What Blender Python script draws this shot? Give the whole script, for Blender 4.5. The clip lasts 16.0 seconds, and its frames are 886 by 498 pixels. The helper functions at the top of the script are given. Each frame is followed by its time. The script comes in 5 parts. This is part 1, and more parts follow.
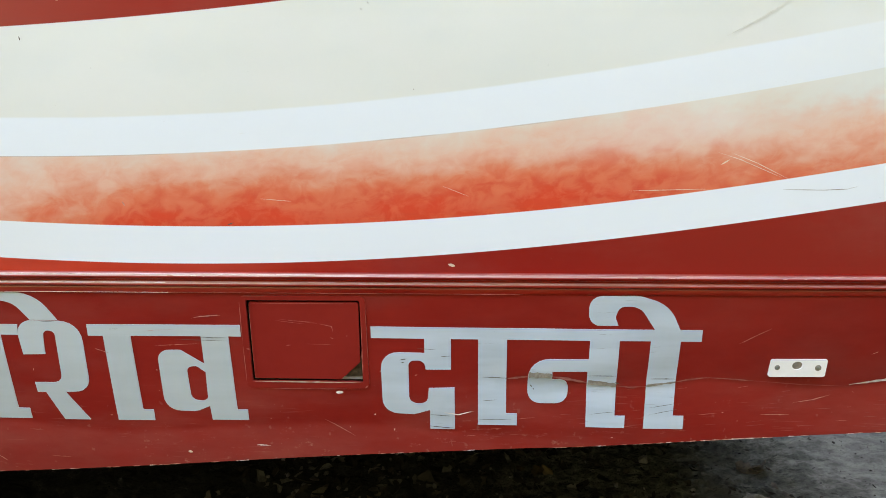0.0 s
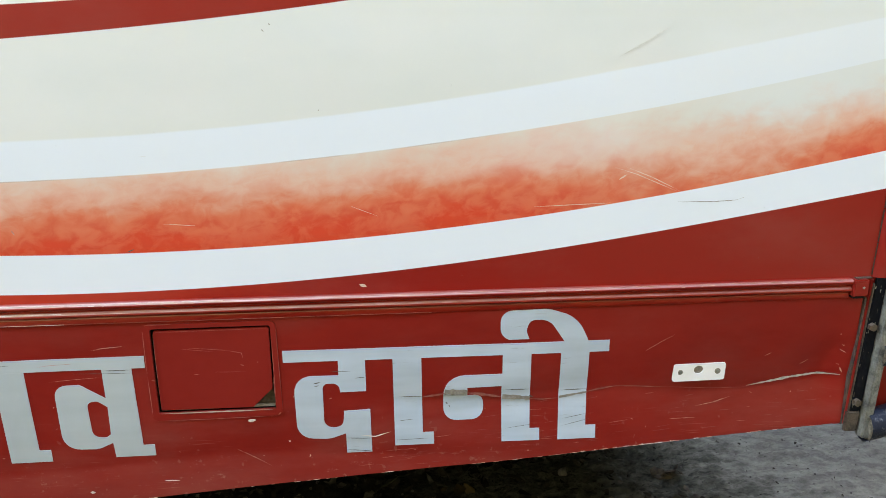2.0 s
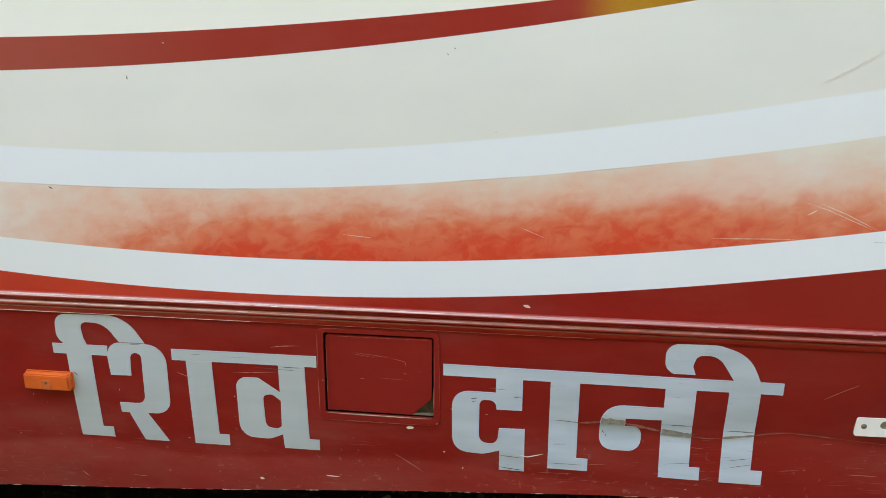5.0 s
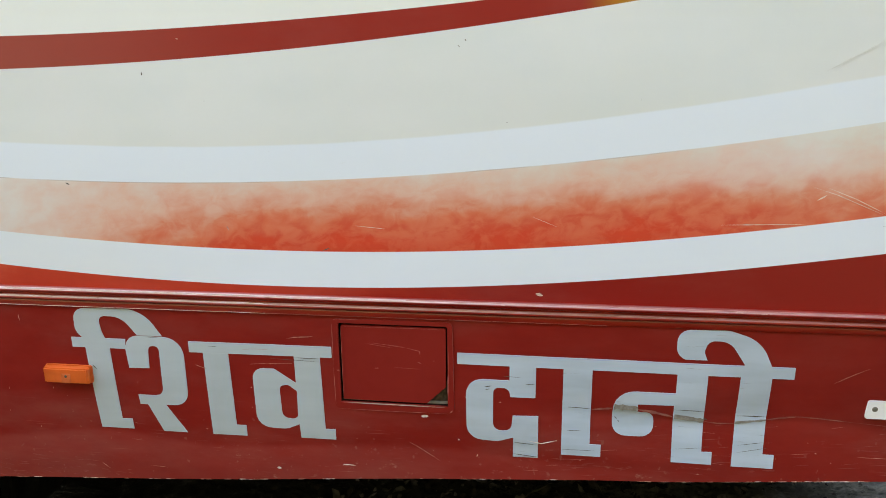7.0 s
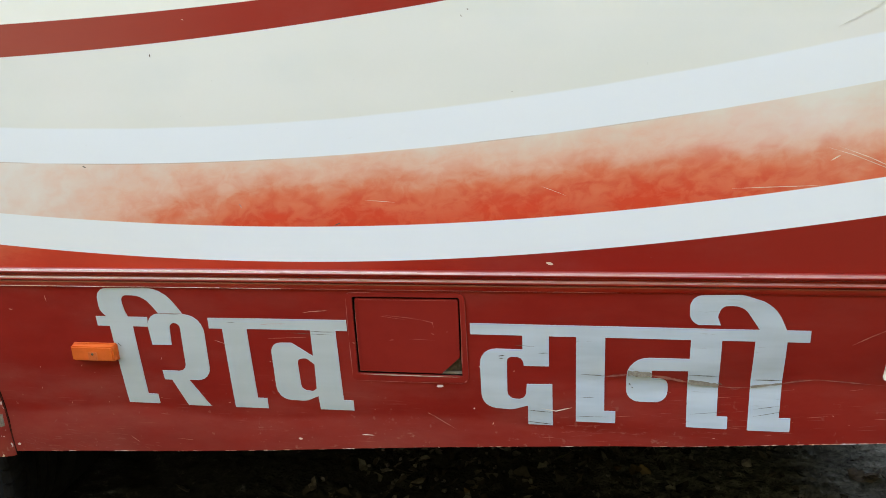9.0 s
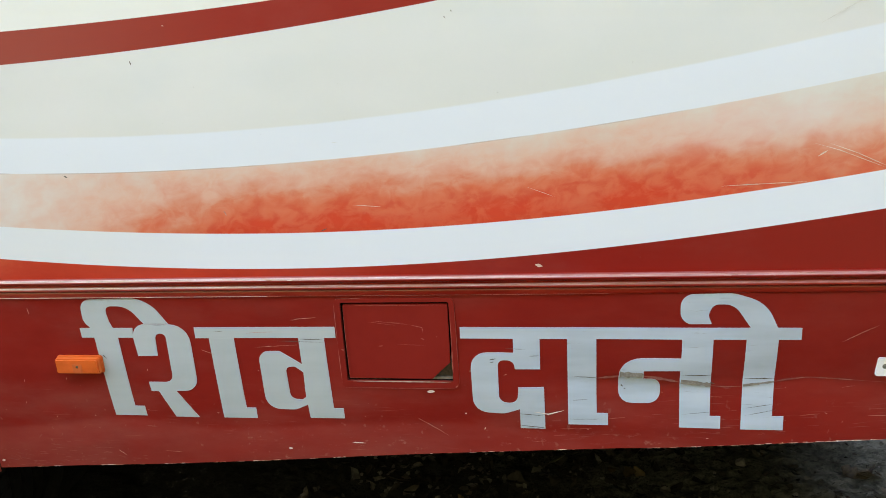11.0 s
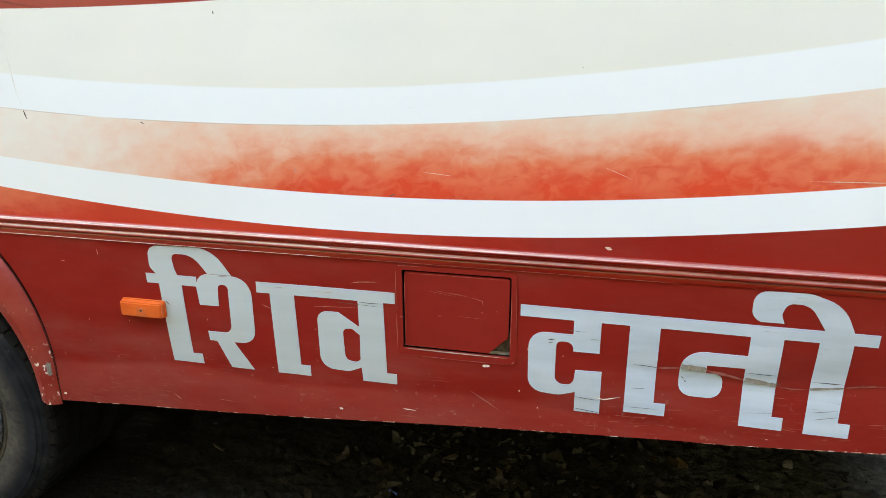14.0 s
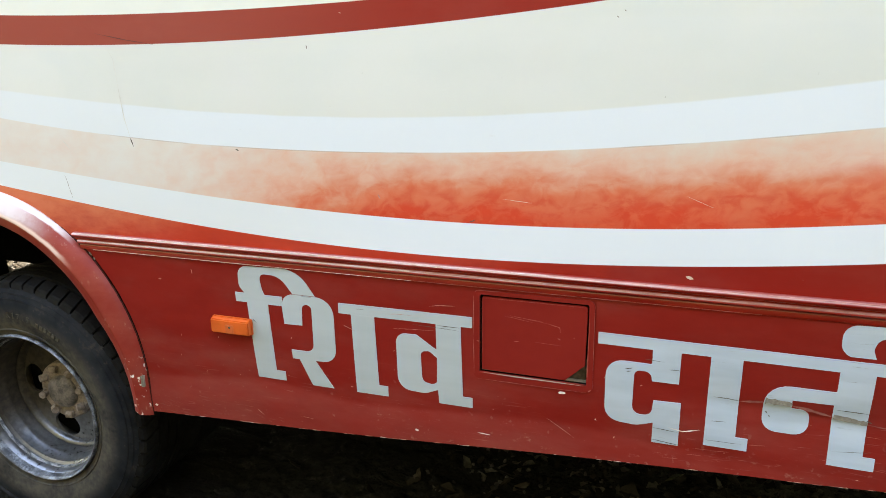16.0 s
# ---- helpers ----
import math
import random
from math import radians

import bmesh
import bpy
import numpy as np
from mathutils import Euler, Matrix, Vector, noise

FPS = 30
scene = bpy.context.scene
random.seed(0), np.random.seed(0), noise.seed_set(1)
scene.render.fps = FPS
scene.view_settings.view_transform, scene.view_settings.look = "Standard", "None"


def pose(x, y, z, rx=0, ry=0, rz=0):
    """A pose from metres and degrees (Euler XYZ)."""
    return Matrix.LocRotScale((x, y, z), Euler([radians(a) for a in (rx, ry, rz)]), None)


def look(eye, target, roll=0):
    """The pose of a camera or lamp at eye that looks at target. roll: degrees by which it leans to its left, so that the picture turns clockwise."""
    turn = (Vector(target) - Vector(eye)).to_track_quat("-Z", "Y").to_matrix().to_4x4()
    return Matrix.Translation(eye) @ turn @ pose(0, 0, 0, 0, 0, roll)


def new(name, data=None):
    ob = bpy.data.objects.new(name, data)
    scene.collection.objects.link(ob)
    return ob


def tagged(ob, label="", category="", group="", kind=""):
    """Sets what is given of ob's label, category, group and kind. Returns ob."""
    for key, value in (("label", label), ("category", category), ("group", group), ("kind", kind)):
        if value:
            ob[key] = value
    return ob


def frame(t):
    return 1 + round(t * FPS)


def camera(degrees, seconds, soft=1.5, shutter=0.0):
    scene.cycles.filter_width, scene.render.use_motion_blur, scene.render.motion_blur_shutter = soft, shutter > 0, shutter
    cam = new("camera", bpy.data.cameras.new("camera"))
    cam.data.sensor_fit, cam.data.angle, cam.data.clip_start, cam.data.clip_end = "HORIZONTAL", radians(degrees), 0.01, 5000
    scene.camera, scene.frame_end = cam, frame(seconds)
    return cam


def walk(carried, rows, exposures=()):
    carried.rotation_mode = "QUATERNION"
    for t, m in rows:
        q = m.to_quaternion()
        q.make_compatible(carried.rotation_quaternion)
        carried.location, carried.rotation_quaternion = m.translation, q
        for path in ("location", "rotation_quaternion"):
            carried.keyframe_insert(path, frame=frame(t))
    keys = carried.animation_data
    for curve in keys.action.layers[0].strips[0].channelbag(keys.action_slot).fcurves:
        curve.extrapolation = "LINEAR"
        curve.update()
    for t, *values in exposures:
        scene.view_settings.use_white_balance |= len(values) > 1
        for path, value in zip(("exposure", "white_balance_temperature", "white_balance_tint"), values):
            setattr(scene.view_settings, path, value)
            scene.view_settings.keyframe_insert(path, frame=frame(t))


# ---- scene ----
cam = camera(63.75, 16.0, soft=0.68)
ROWS = [
    (0, 0.0000, -1.3225, 1.4146, -16.78, 0.37, 2.04),
    (0.2, -0.0014, -1.3217, 1.4151, -16.23, 0.41, 1.31),
    (0.5, -0.0025, -1.3222, 1.4166, -15.38, 0.08, -0.59),
    (0.7, -0.0021, -1.3282, 1.4136, -14.63, -0.17, -1.44),
    (1, -0.0012, -1.3319, 1.4062, -14.84, -0.08, -2.16),
    (1.2, 0.0024, -1.3298, 1.4086, -15.33, 0.43, -2.60),
    (1.5, 0.0075, -1.3264, 1.4141, -15.54, 1.29, -3.73),
    (1.7, 0.0121, -1.3275, 1.4105, -15.19, 0.54, -4.34),
    (2, 0.0192, -1.3303, 1.4068, -14.91, 0.42, -4.60),
    (2.2, 0.0149, -1.3328, 1.4052, -13.79, -0.64, -5.37),
    (2.5, 0.0117, -1.3419, 1.4055, -12.95, -1.65, -4.76),
    (2.7, 0.0069, -1.3460, 1.4099, -12.54, -1.93, -3.91),
    (3, -0.0008, -1.3516, 1.4165, -13.30, -2.09, -1.82),
    (3.2, -0.0081, -1.3497, 1.4171, -14.21, -1.79, -0.08),
    (3.5, -0.0155, -1.3459, 1.4181, -15.42, -0.99, 1.49),
    (3.7, -0.0180, -1.3428, 1.4163, -15.94, -0.55, 1.72),
    (4, -0.0213, -1.3405, 1.4143, -15.01, -0.35, 2.70),
    (4.2, -0.0189, -1.3349, 1.4223, -14.32, -0.66, 3.91),
    (4.5, -0.0179, -1.3331, 1.4346, -14.16, -0.28, 6.77),
    (4.7, -0.0277, -1.3324, 1.4366, -14.24, -0.41, 6.94),
    (6.8, -0.0557, -1.3632, 1.4269, -14.57, 0.57, 7.53),
    (7, -0.0507, -1.3540, 1.4310, -14.76, 0.46, 7.19),
    (7.2, -0.0520, -1.3566, 1.4318, -13.04, 0.37, 7.61),
    (7.5, -0.0562, -1.3510, 1.4285, -13.76, -0.68, 10.06),
    (7.7, -0.0470, -1.3472, 1.4297, -13.74, -0.20, 11.35),
    (8, -0.0347, -1.3433, 1.4313, -14.69, 1.30, 11.27),
    (8.2, -0.0275, -1.3455, 1.4315, -15.14, 1.82, 10.75),
    (8.5, -0.0188, -1.3482, 1.4316, -15.99, 2.07, 9.56),
    (8.7, -0.0160, -1.3506, 1.4316, -16.48, 2.39, 9.41),
    (9, -0.0104, -1.3553, 1.4308, -16.94, 2.61, 9.06),
    (9.2, -0.0075, -1.3581, 1.4291, -16.20, 3.07, 8.73),
    (9.5, -0.0041, -1.3574, 1.4244, -15.31, 3.41, 8.44),
    (9.7, -0.0076, -1.3589, 1.4135, -15.06, 3.22, 8.74),
    (11.8, -0.0079, -1.3260, 1.4257, -17.22, 3.89, 5.75),
    (12, -0.0054, -1.3219, 1.4232, -17.09, 3.94, 1.99),
    (12.2, -0.0033, -1.3187, 1.4181, -17.35, 3.80, 0.46),
    (12.5, -0.0041, -1.3126, 1.4088, -17.90, 2.98, 1.89),
    (12.7, -0.0143, -1.3074, 1.4112, -18.24, 2.32, 3.72),
    (13, -0.0290, -1.3031, 1.4138, -18.81, 1.56, 5.62),
    (13.2, -0.0377, -1.3035, 1.4162, -19.37, 1.74, 6.98),
    (13.5, -0.0470, -1.3091, 1.4235, -19.08, 0.87, 9.27),
    (13.7, -0.0505, -1.3174, 1.4238, -18.66, 0.71, 10.74),
    (14, -0.0578, -1.3308, 1.4231, -18.82, 0.12, 12.69),
    (14.2, -0.0602, -1.3421, 1.4199, -18.33, -0.53, 12.91),
    (14.5, -0.0637, -1.3580, 1.4134, -17.16, 0.21, 13.27),
    (14.7, -0.0599, -1.3530, 1.4197, -17.54, 1.08, 12.74),
    (15, -0.0559, -1.3386, 1.4256, -18.46, 1.64, 12.42),
    (15.2, -0.0563, -1.3391, 1.4230, -18.05, 1.52, 12.78),
    (15.5, -0.0530, -1.3445, 1.4252, -17.31, 1.67, 14.87),
    (15.7, -0.0584, -1.3516, 1.4266, -17.06, 1.62, 16.39),
    (16, -0.0690, -1.3620, 1.4288, -16.62, 0.77, 18.34),
]
EXPOSURES = [(0, 4.71, 8800, 13.2), (0.5, 4.67, 8800, 13.2), (1, 4.62, 8800, 13.2), (1.5, 4.62, 8800, 13.2), (2, 4.66, 8800, 13.2), (2.5, 4.57, 8800, 13.2), (3, 4.38, 8800, 13.2), (3.5, 4.50, 8800, 13.2), (4, 4.62, 8800, 13.2), (4.5, 4.47, 8800, 13.2), (7, 4.42, 8800, 13.2), (7.5, 4.34, 8800, 13.2), (8, 4.34, 8800, 13.2), (8.5, 4.52, 8800, 13.2), (9, 4.58, 8800, 13.2), (9.5, 4.58, 8800, 13.2), (12, 4.65, 8800, 13.2), (12.5, 4.71, 8800, 13.2), (13, 4.84, 8800, 13.2), (13.5, 4.80, 8800, 13.2), (14, 4.81, 8800, 13.2), (14.5, 4.81, 8800, 13.2), (15, 4.79, 8800, 13.2), (15.5, 4.75, 8800, 13.2), (16, 4.73, 8800, 13.2)]
walk(cam, [(t, pose(x, y, z, 90 + pitch, roll, yaw)) for t, x, y, z, pitch, roll, yaw in ROWS], EXPOSURES)

# ---- light: open shade on this side of the bus, sun from beyond it ----
SUN = Vector((0.08, 0.70, 0.46)).normalized()
world = bpy.data.worlds.new("sky")
scene.world = world
world.use_nodes = True
wn = world.node_tree
sky = wn.nodes.new("ShaderNodeTexSky")
sky.sky_type, sky.sun_disc = "NISHITA", False
sky.sun_elevation = math.asin(SUN.z)
sky.sun_rotation = math.atan2(SUN.x, SUN.y)
sky.dust_density = 2.5
wn.links.new(sky.outputs[0], wn.nodes["Background"].inputs[0])
wn.nodes["Background"].inputs[1].default_value = 0.13
sun = new("sun", bpy.data.lights.new("sun", "SUN"))
sun.data.energy, sun.data.angle, sun.data.color = 3.5, radians(0.6), (1.0, 0.93, 0.82)
sun.matrix_world = look(SUN * 20, (0, 0, 0))


# ---- material helpers ----
class Val:
    """A number in a node tree, with arithmetic."""

    def __init__(self, tree, socket):
        self.tree, self.socket = tree, socket

    def op(self, kind, *others):
        node = self.tree.nodes.new("ShaderNodeMath")
        node.operation = kind
        for slot, v in zip(node.inputs, (self, *others)):
            if isinstance(v, Val):
                self.tree.links.new(v.socket, slot)
            else:
                slot.default_value = v
        return Val(self.tree, node.outputs[0])

    def __add__(self, o): return self.op("ADD", o)
    def __sub__(self, o): return self.op("SUBTRACT", o)
    def __mul__(self, o): return self.op("MULTIPLY", o)

    def step(self, lo, hi):
        node = self.tree.nodes.new("ShaderNodeMapRange")
        node.interpolation_type = "SMOOTHSTEP"
        self.tree.links.new(self.socket, node.inputs[0])
        node.inputs[1].default_value, node.inputs[2].default_value = min(lo, hi), max(lo, hi)
        node.inputs[3].default_value, node.inputs[4].default_value = (0, 1) if lo < hi else (1, 0)
        return Val(self.tree, node.outputs[0])

    def clamp(self):
        return self.op("MAXIMUM", 0.0).op("MINIMUM", 1.0)


def poly(x, *coeffs):
    v = x * coeffs[0] + coeffs[1]
    for c in coeffs[2:]:
        v = v * x + c
    return v


def start_material(name, rough=0.5, metal=0.0, spec=0.5):
    m = bpy.data.materials.new(name)
    m.use_nodes = True
    t = m.node_tree
    b = t.nodes["Principled BSDF"]
    b.inputs["Roughness"].default_value = rough
    b.inputs["Metallic"].default_value = metal
    b.inputs["Specular IOR Level"].default_value = spec
    return m, t, b


def coords(t):
    c = t.nodes.new("ShaderNodeTexCoord")
    s = t.nodes.new("ShaderNodeSeparateXYZ")
    t.links.new(c.outputs["Object"], s.inputs[0])
    return c.outputs["Object"], *(Val(t, o) for o in s.outputs)


def noise_val(t, vec, scale=1.0, stretch=(1, 1, 1), detail=4.0, rough=0.55, shift=(0, 0, 0), distort=0.0, turn=0.0):
    if turn:
        spin = t.nodes.new("ShaderNodeMapping")
        spin.inputs["Rotation"].default_value = (0, radians(turn), 0)
        t.links.new(vec, spin.inputs[0])
        vec = spin.outputs[0]
    mp = t.nodes.new("ShaderNodeMapping")
    mp.inputs["Scale"].default_value, mp.inputs["Location"].default_value = stretch, shift
    t.links.new(vec, mp.inputs[0])
    n = t.nodes.new("ShaderNodeTexNoise")
    n.inputs["Scale"].default_value, n.inputs["Detail"].default_value = scale, detail
    n.inputs["Roughness"].default_value, n.inputs["Distortion"].default_value = rough, distort
    t.links.new(mp.outputs[0], n.inputs["Vector"])
    return Val(t, n.outputs[0])


def blend(t, fac, a, b):
    n = t.nodes.new("ShaderNodeMix")
    n.data_type = "RGBA"
    n.clamp_factor = True
    if isinstance(fac, Val):
        t.links.new(fac.socket, n.inputs[0])
    else:
        n.inputs[0].default_value = fac
    for slot, c in ((n.inputs[6], a), (n.inputs[7], b)):
        if isinstance(c, tuple):
            slot.default_value = (*c, 1)
        else:
            t.links.new(c, slot)
    return n.outputs[2]


def add_bump(t, b, height, strength=0.2, distance=0.01):
    n = t.nodes.new("ShaderNodeBump")
    n.inputs["Strength"].default_value, n.inputs["Distance"].default_value = strength, distance
    t.links.new(height.socket, n.inputs["Height"])
    t.links.new(n.outputs[0], b.inputs["Normal"])


def plain(name, c1, c2, rough=0.5, metal=0.0, scale=20.0, stretch=(1, 1, 1), bump=0.0, lo=0.35, hi=0.65, spec=0.5, rough_var=0.15, grain=6.0):
    """Two tones mixed by a coarse and a fine noise, with matching relief and gloss."""
    m, t, b = start_material(name, rough, metal, spec)
    vec, *_ = coords(t)
    big, fine = noise_val(t, vec, scale, stretch), noise_val(t, vec, scale * grain, stretch, 6.0)
    f = (big * 0.65 + fine * 0.35).step(lo, hi)
    t.links.new(blend(t, f, c1, c2), b.inputs["Base Color"])
    t.links.new((fine * rough_var * 2 + (rough - rough_var)).clamp().socket, b.inputs["Roughness"])
    if bump:
        add_bump(t, b, big * 0.5 + fine * 0.5, bump)
    return m


RED, WHITE = (0.270, 0.0155, 0.0110), (0.735, 0.80, 0.855)


def livery_paint():
    """Bus paint: red below, sweeping white bands, an airbrushed orange fade and a cream field above."""
    m, t, b = start_material("livery_paint", 0.28, spec=0.17)
    vec, x, y, z = coords(t)
    cloud = noise_val(t, vec, 1.0, (6, 1, 13), 7.0, 0.66)
    large = noise_val(t, vec, 1.0, (2.2, 1, 5), 3.0, 0.5, (4, 0, 2))
    edge = lambda curve, w=0.0009: (z - curve).step(-w, w)  # noqa: E731
    c2 = poly(x, -0.0074, -0.0123, 0.0735, 0.0875, 1.008)
    c1 = poly(x, -0.0067, -0.0059, 0.0765, 0.0818, 1.0811)
    b2 = poly(x, -0.0033, 0.0603, 0.1085, 1.2429)
    b1 = poly(x, -0.0071, -0.0142, 0.0672, 0.1203, 1.3184)
    a2 = poly(x, 0.0515, 0.1388, 1.5137)
    a1 = poly(x, 0.0417, 0.1051, 1.5517)
    # red below the lower band, airbrushed lighter towards the wheel
    spray = (cloud * 1.1 + large * 0.5 + (z - c2) * 6.0 + x.step(-0.85, -1.65) * 0.75 - 0.80).step(0.05, 0.75)
    red = blend(t, (cloud * 0.6 + x.step(0.20, -0.75) * 0.55 + x.step(-0.6, -1.3) * 0.20 + (z - c2) * 4.0).step(0.3, 1.1), RED, (0.53, 0.054, 0.027))
    col = blend(t, spray * x.step(-0.80, -1.40), red, (0.66, 0.175, 0.088))
    col = blend(t, edge(c2), col, blend(t, x.step(-0.45, -1.15) * 0.8, WHITE, (0.71, 0.745, 0.745)))
    # airbrushed fade: orange-red at the lower band, cream at the upper, sprayed on in soft clouds
    up = (z - c1) * 6.3
    clump = noise_val(t, vec, 1.0, (7.5, 1, 13), 3.0, 0.5, (5, 0, 1), 0.35, 9).step(0.28, 0.72) - 0.5
    puff = noise_val(t, vec, 1.0, (24, 1, 34), 5.0, 0.58, (2, 0, 6), 0.5, 14).step(0.26, 0.74) - 0.5
    mist = noise_val(t, vec, 1.0, (9, 1, 44), 4.0, 0.55, (8, 0, 3), 0.0, 6) - 0.5
    load = x.step(-1.30, -0.44) * 1.02 + 0.04 - x.step(0.15, 0.62) * 0.40 + x.step(0.74, 0.92) * 0.13
    stir = x.step(-1.35, -0.75) * 0.6 + 0.4
    v = (up * -0.92 + 1.05) * load - up * x.step(0.30, 0.75) * 0.22 + (clump * 0.19 + puff * 0.15 + mist * 0.16) * stir
    sand = blend(t, x.step(-0.5, 0.3), (0.675, 0.655, 0.595), (0.66, 0.61, 0.52))
    sand = blend(t, x.step(0.40, 0.80), sand, (0.655, 0.675, 0.635))
    sand = blend(t, x.step(-0.85, -1.40), sand, (0.69, 0.685, 0.64))
    pink = blend(t, v.step(-0.12, 0.38), sand, (0.72, 0.45, 0.345))
    orange = blend(t, v.step(0.24, 0.72), pink, (0.71, 0.205, 0.110))
    fade = blend(t, v.step(0.50, 1.04), orange, blend(t, (puff + clump * 0.6).step(-0.32, 0.36), (0.71, 0.110, 0.055), (0.67, 0.066, 0.030)))
    col = blend(t, edge(c1), col, fade)
    line = (z - b2).op("ABSOLUTE").step(0.0016, 0.0006) * noise_val(t, vec, 3.0, (1, 1, 0.2)).step(0.42, 0.56) * x.step(0.50, 0.05)
    col = blend(t, edge(b2, 0.0012), col, blend(t, x.step(0.25, 0.95) * 0.45 + x.step(-0.9, -1.5) * 0.4, (0.71, 0.765, 0.805), (0.68, 0.71, 0.70)))
    col = blend(t, line * 0.4, col, (0.36, 0.22, 0.15))
    field = blend(t, large.step(0.3, 0.7), (0.645, 0.668, 0.625), (0.69, 0.705, 0.665))
    # pinkish and bluish patches: soft reflections put into the cream's colour
    bloom = noise_val(t, vec, 1.0, (4.5, 1, 6), 3.0, 0.5, (6, 0, 4))
    field = blend(t, bloom.step(0.45, 0.75) * 0.35, field, (0.70, 0.685, 0.655))
    field = blend(t, bloom.step(0.50, 0.25) * 0.30, field, (0.60, 0.645, 0.635))
    col = blend(t, edge(b1 + (cloud - 0.5) * 0.004, 0.0025), col, field)
    # soft white clouds towards the rear: overspray and sky reflections put into the colour
    haze = noise_val(t, vec, 1.0, (2.6, 1, 6.0), 3.0, 0.5, (1, 0, 7)).step(0.42, 0.72) * x.step(0.0, 0.6) * (z - c1).step(0.06, 0.12)
    col = blend(t, haze * 0.45, col, (0.73, 0.76, 0.75))
    # red stripe paler towards the wheel: its sheen put into the colour
    stripe = blend(t, x.step(0.02, 0.13), blend(t, x.step(-0.45, -1.1) * 0.7, (0.30, 0.021, 0.016), (0.34, 0.075, 0.056)), blend(t, cloud.step(0.3, 0.7), (0.32, 0.15, 0.012), (0.46, 0.21, 0.018)))
    col = blend(t, edge(a2), col, stripe)
    col = blend(t, edge(a1), col, (0.74, 0.75, 0.69))
    # dust film and fine handling scratches
    dust = noise_val(t, vec, 2.5, (1, 1, 2.0), 6.0, 0.6, (9, 0, 3)).step(0.45, 0.8)
    col = blend(t, dust * 0.04, col, (0.50, 0.46, 0.40))
    speck = noise_val(t, vec, 90.0, (1, 1, 1), 2.0, 0.5).step(0.74, 0.80)
    col = blend(t, speck * 0.12, col, (0.20, 0.17, 0.14))
    t.links.new(col, b.inputs["Base Color"])
    t.links.new((large * 0.02 + 0.25).socket, b.inputs["Roughness"])
    add_bump(t, b, noise_val(t, vec, 1.0, (1.5, 1, 2), 1.0), 0.05, 0.02)
    return m


def skirt_paint(name="skirt_paint"):
    """Worn red enamel with long scuffs, road dust and spatter."""
    m, t, b = start_material(name, 0.36, spec=0.16)
    vec, x, y, z = coords(t)
    big = noise_val(t, vec, 1.0, (2.5, 1, 6), 4.0)
    fine = noise_val(t, vec, 60.0, (0.3, 1, 2.0), 5.0)
    col = blend(t, big.step(0.3, 0.7), (0.222, 0.0130, 0.0092), (0.258, 0.0165, 0.0115))
    dust = noise_val(t, vec, 6.0, (0.6, 1, 1.4), 6.0, 0.65, (2, 0, 8)).step(0.42, 0.78)
    col = blend(t, dust * (x.step(-0.4, -1.2) * 0.035 + 0.045), col, (0.42, 0.30, 0.24))
    col = blend(t, noise_val(t, vec, 1.0, (11, 1, 24), 5.0, 0.6, (7, 0, 1)).step(0.35, 0.68) * 0.30, col, (0.300, 0.024, 0.017))
    haze = noise_val(t, vec, 1.0, (3.2, 1, 10), 6.0, 0.62, (3, 0, 9)).step(0.40, 0.72) * z.step(0.80, 0.66)
    col = blend(t, haze * 0.085, col, (0.50, 0.25, 0.20))
    # paler tone mixed in below the long low crease
    hump = lambda at, wide: ((x - at) * (1 / wide)).op("POWER", 2.0).op("MULTIPLY", -1.0).op("EXPONENT")  # noqa: E731
    tide = hump(-1.0, 0.17) * 0.029 + hump(-0.30, 0.32) * 0.031 + 0.598
    film = (z - tide).step(0.006, -0.012) * (noise_val(t, vec, 9.0, (1, 1, 2.5), 5.0, 0.6, (1, 4, 2)).step(0.2, 0.75) * 0.6 + 0.4)
    col = blend(t, film * (x.step(0.15, -0.9) * 0.05 + 0.025), col, (0.52, 0.27, 0.21))
    scrub = noise_val(t, vec, 1.0, (40, 1, 70), 6.0, 0.7, (2, 1, 9)).step(0.57, 0.70) * z.step(0.68, 0.52) * noise_val(t, vec, 4.0, (1, 1, 1), 2.0, 0.5, (1, 7, 3)).step(0.45, 0.6)
    col = blend(t, scrub * 0.45, col, (0.55, 0.36, 0.30))
    drag = noise_val(t, vec, 1.0, (10, 1, 230), 4.0, 0.6, (4, 0, 2)).step(0.60, 0.70) * z.step(0.76, 0.62) * noise_val(t, vec, 7.0, (0.6, 1, 2), 2.0, 0.5, (3, 2, 1)).step(0.42, 0.62)
    col = blend(t, drag * 0.22, col, (0.50, 0.24, 0.19))
    spat = noise_val(t, vec, 70.0, (1, 1, 0.8), 2.0, 0.5, (3, 1, 4)).step(0.69, 0.75) * z.step(0.80, 0.56)
    col = blend(t, spat * 0.14, col, (0.50, 0.36, 0.30))
    t.links.new(col, b.inputs["Base Color"])
    t.links.new((fine * 0.07 + dust * 0.16 + 0.26).clamp().socket, b.inputs["Roughness"])
    add_bump(t, b, big * 0.5 + fine * 0.002, 0.10, 0.02)
    return m


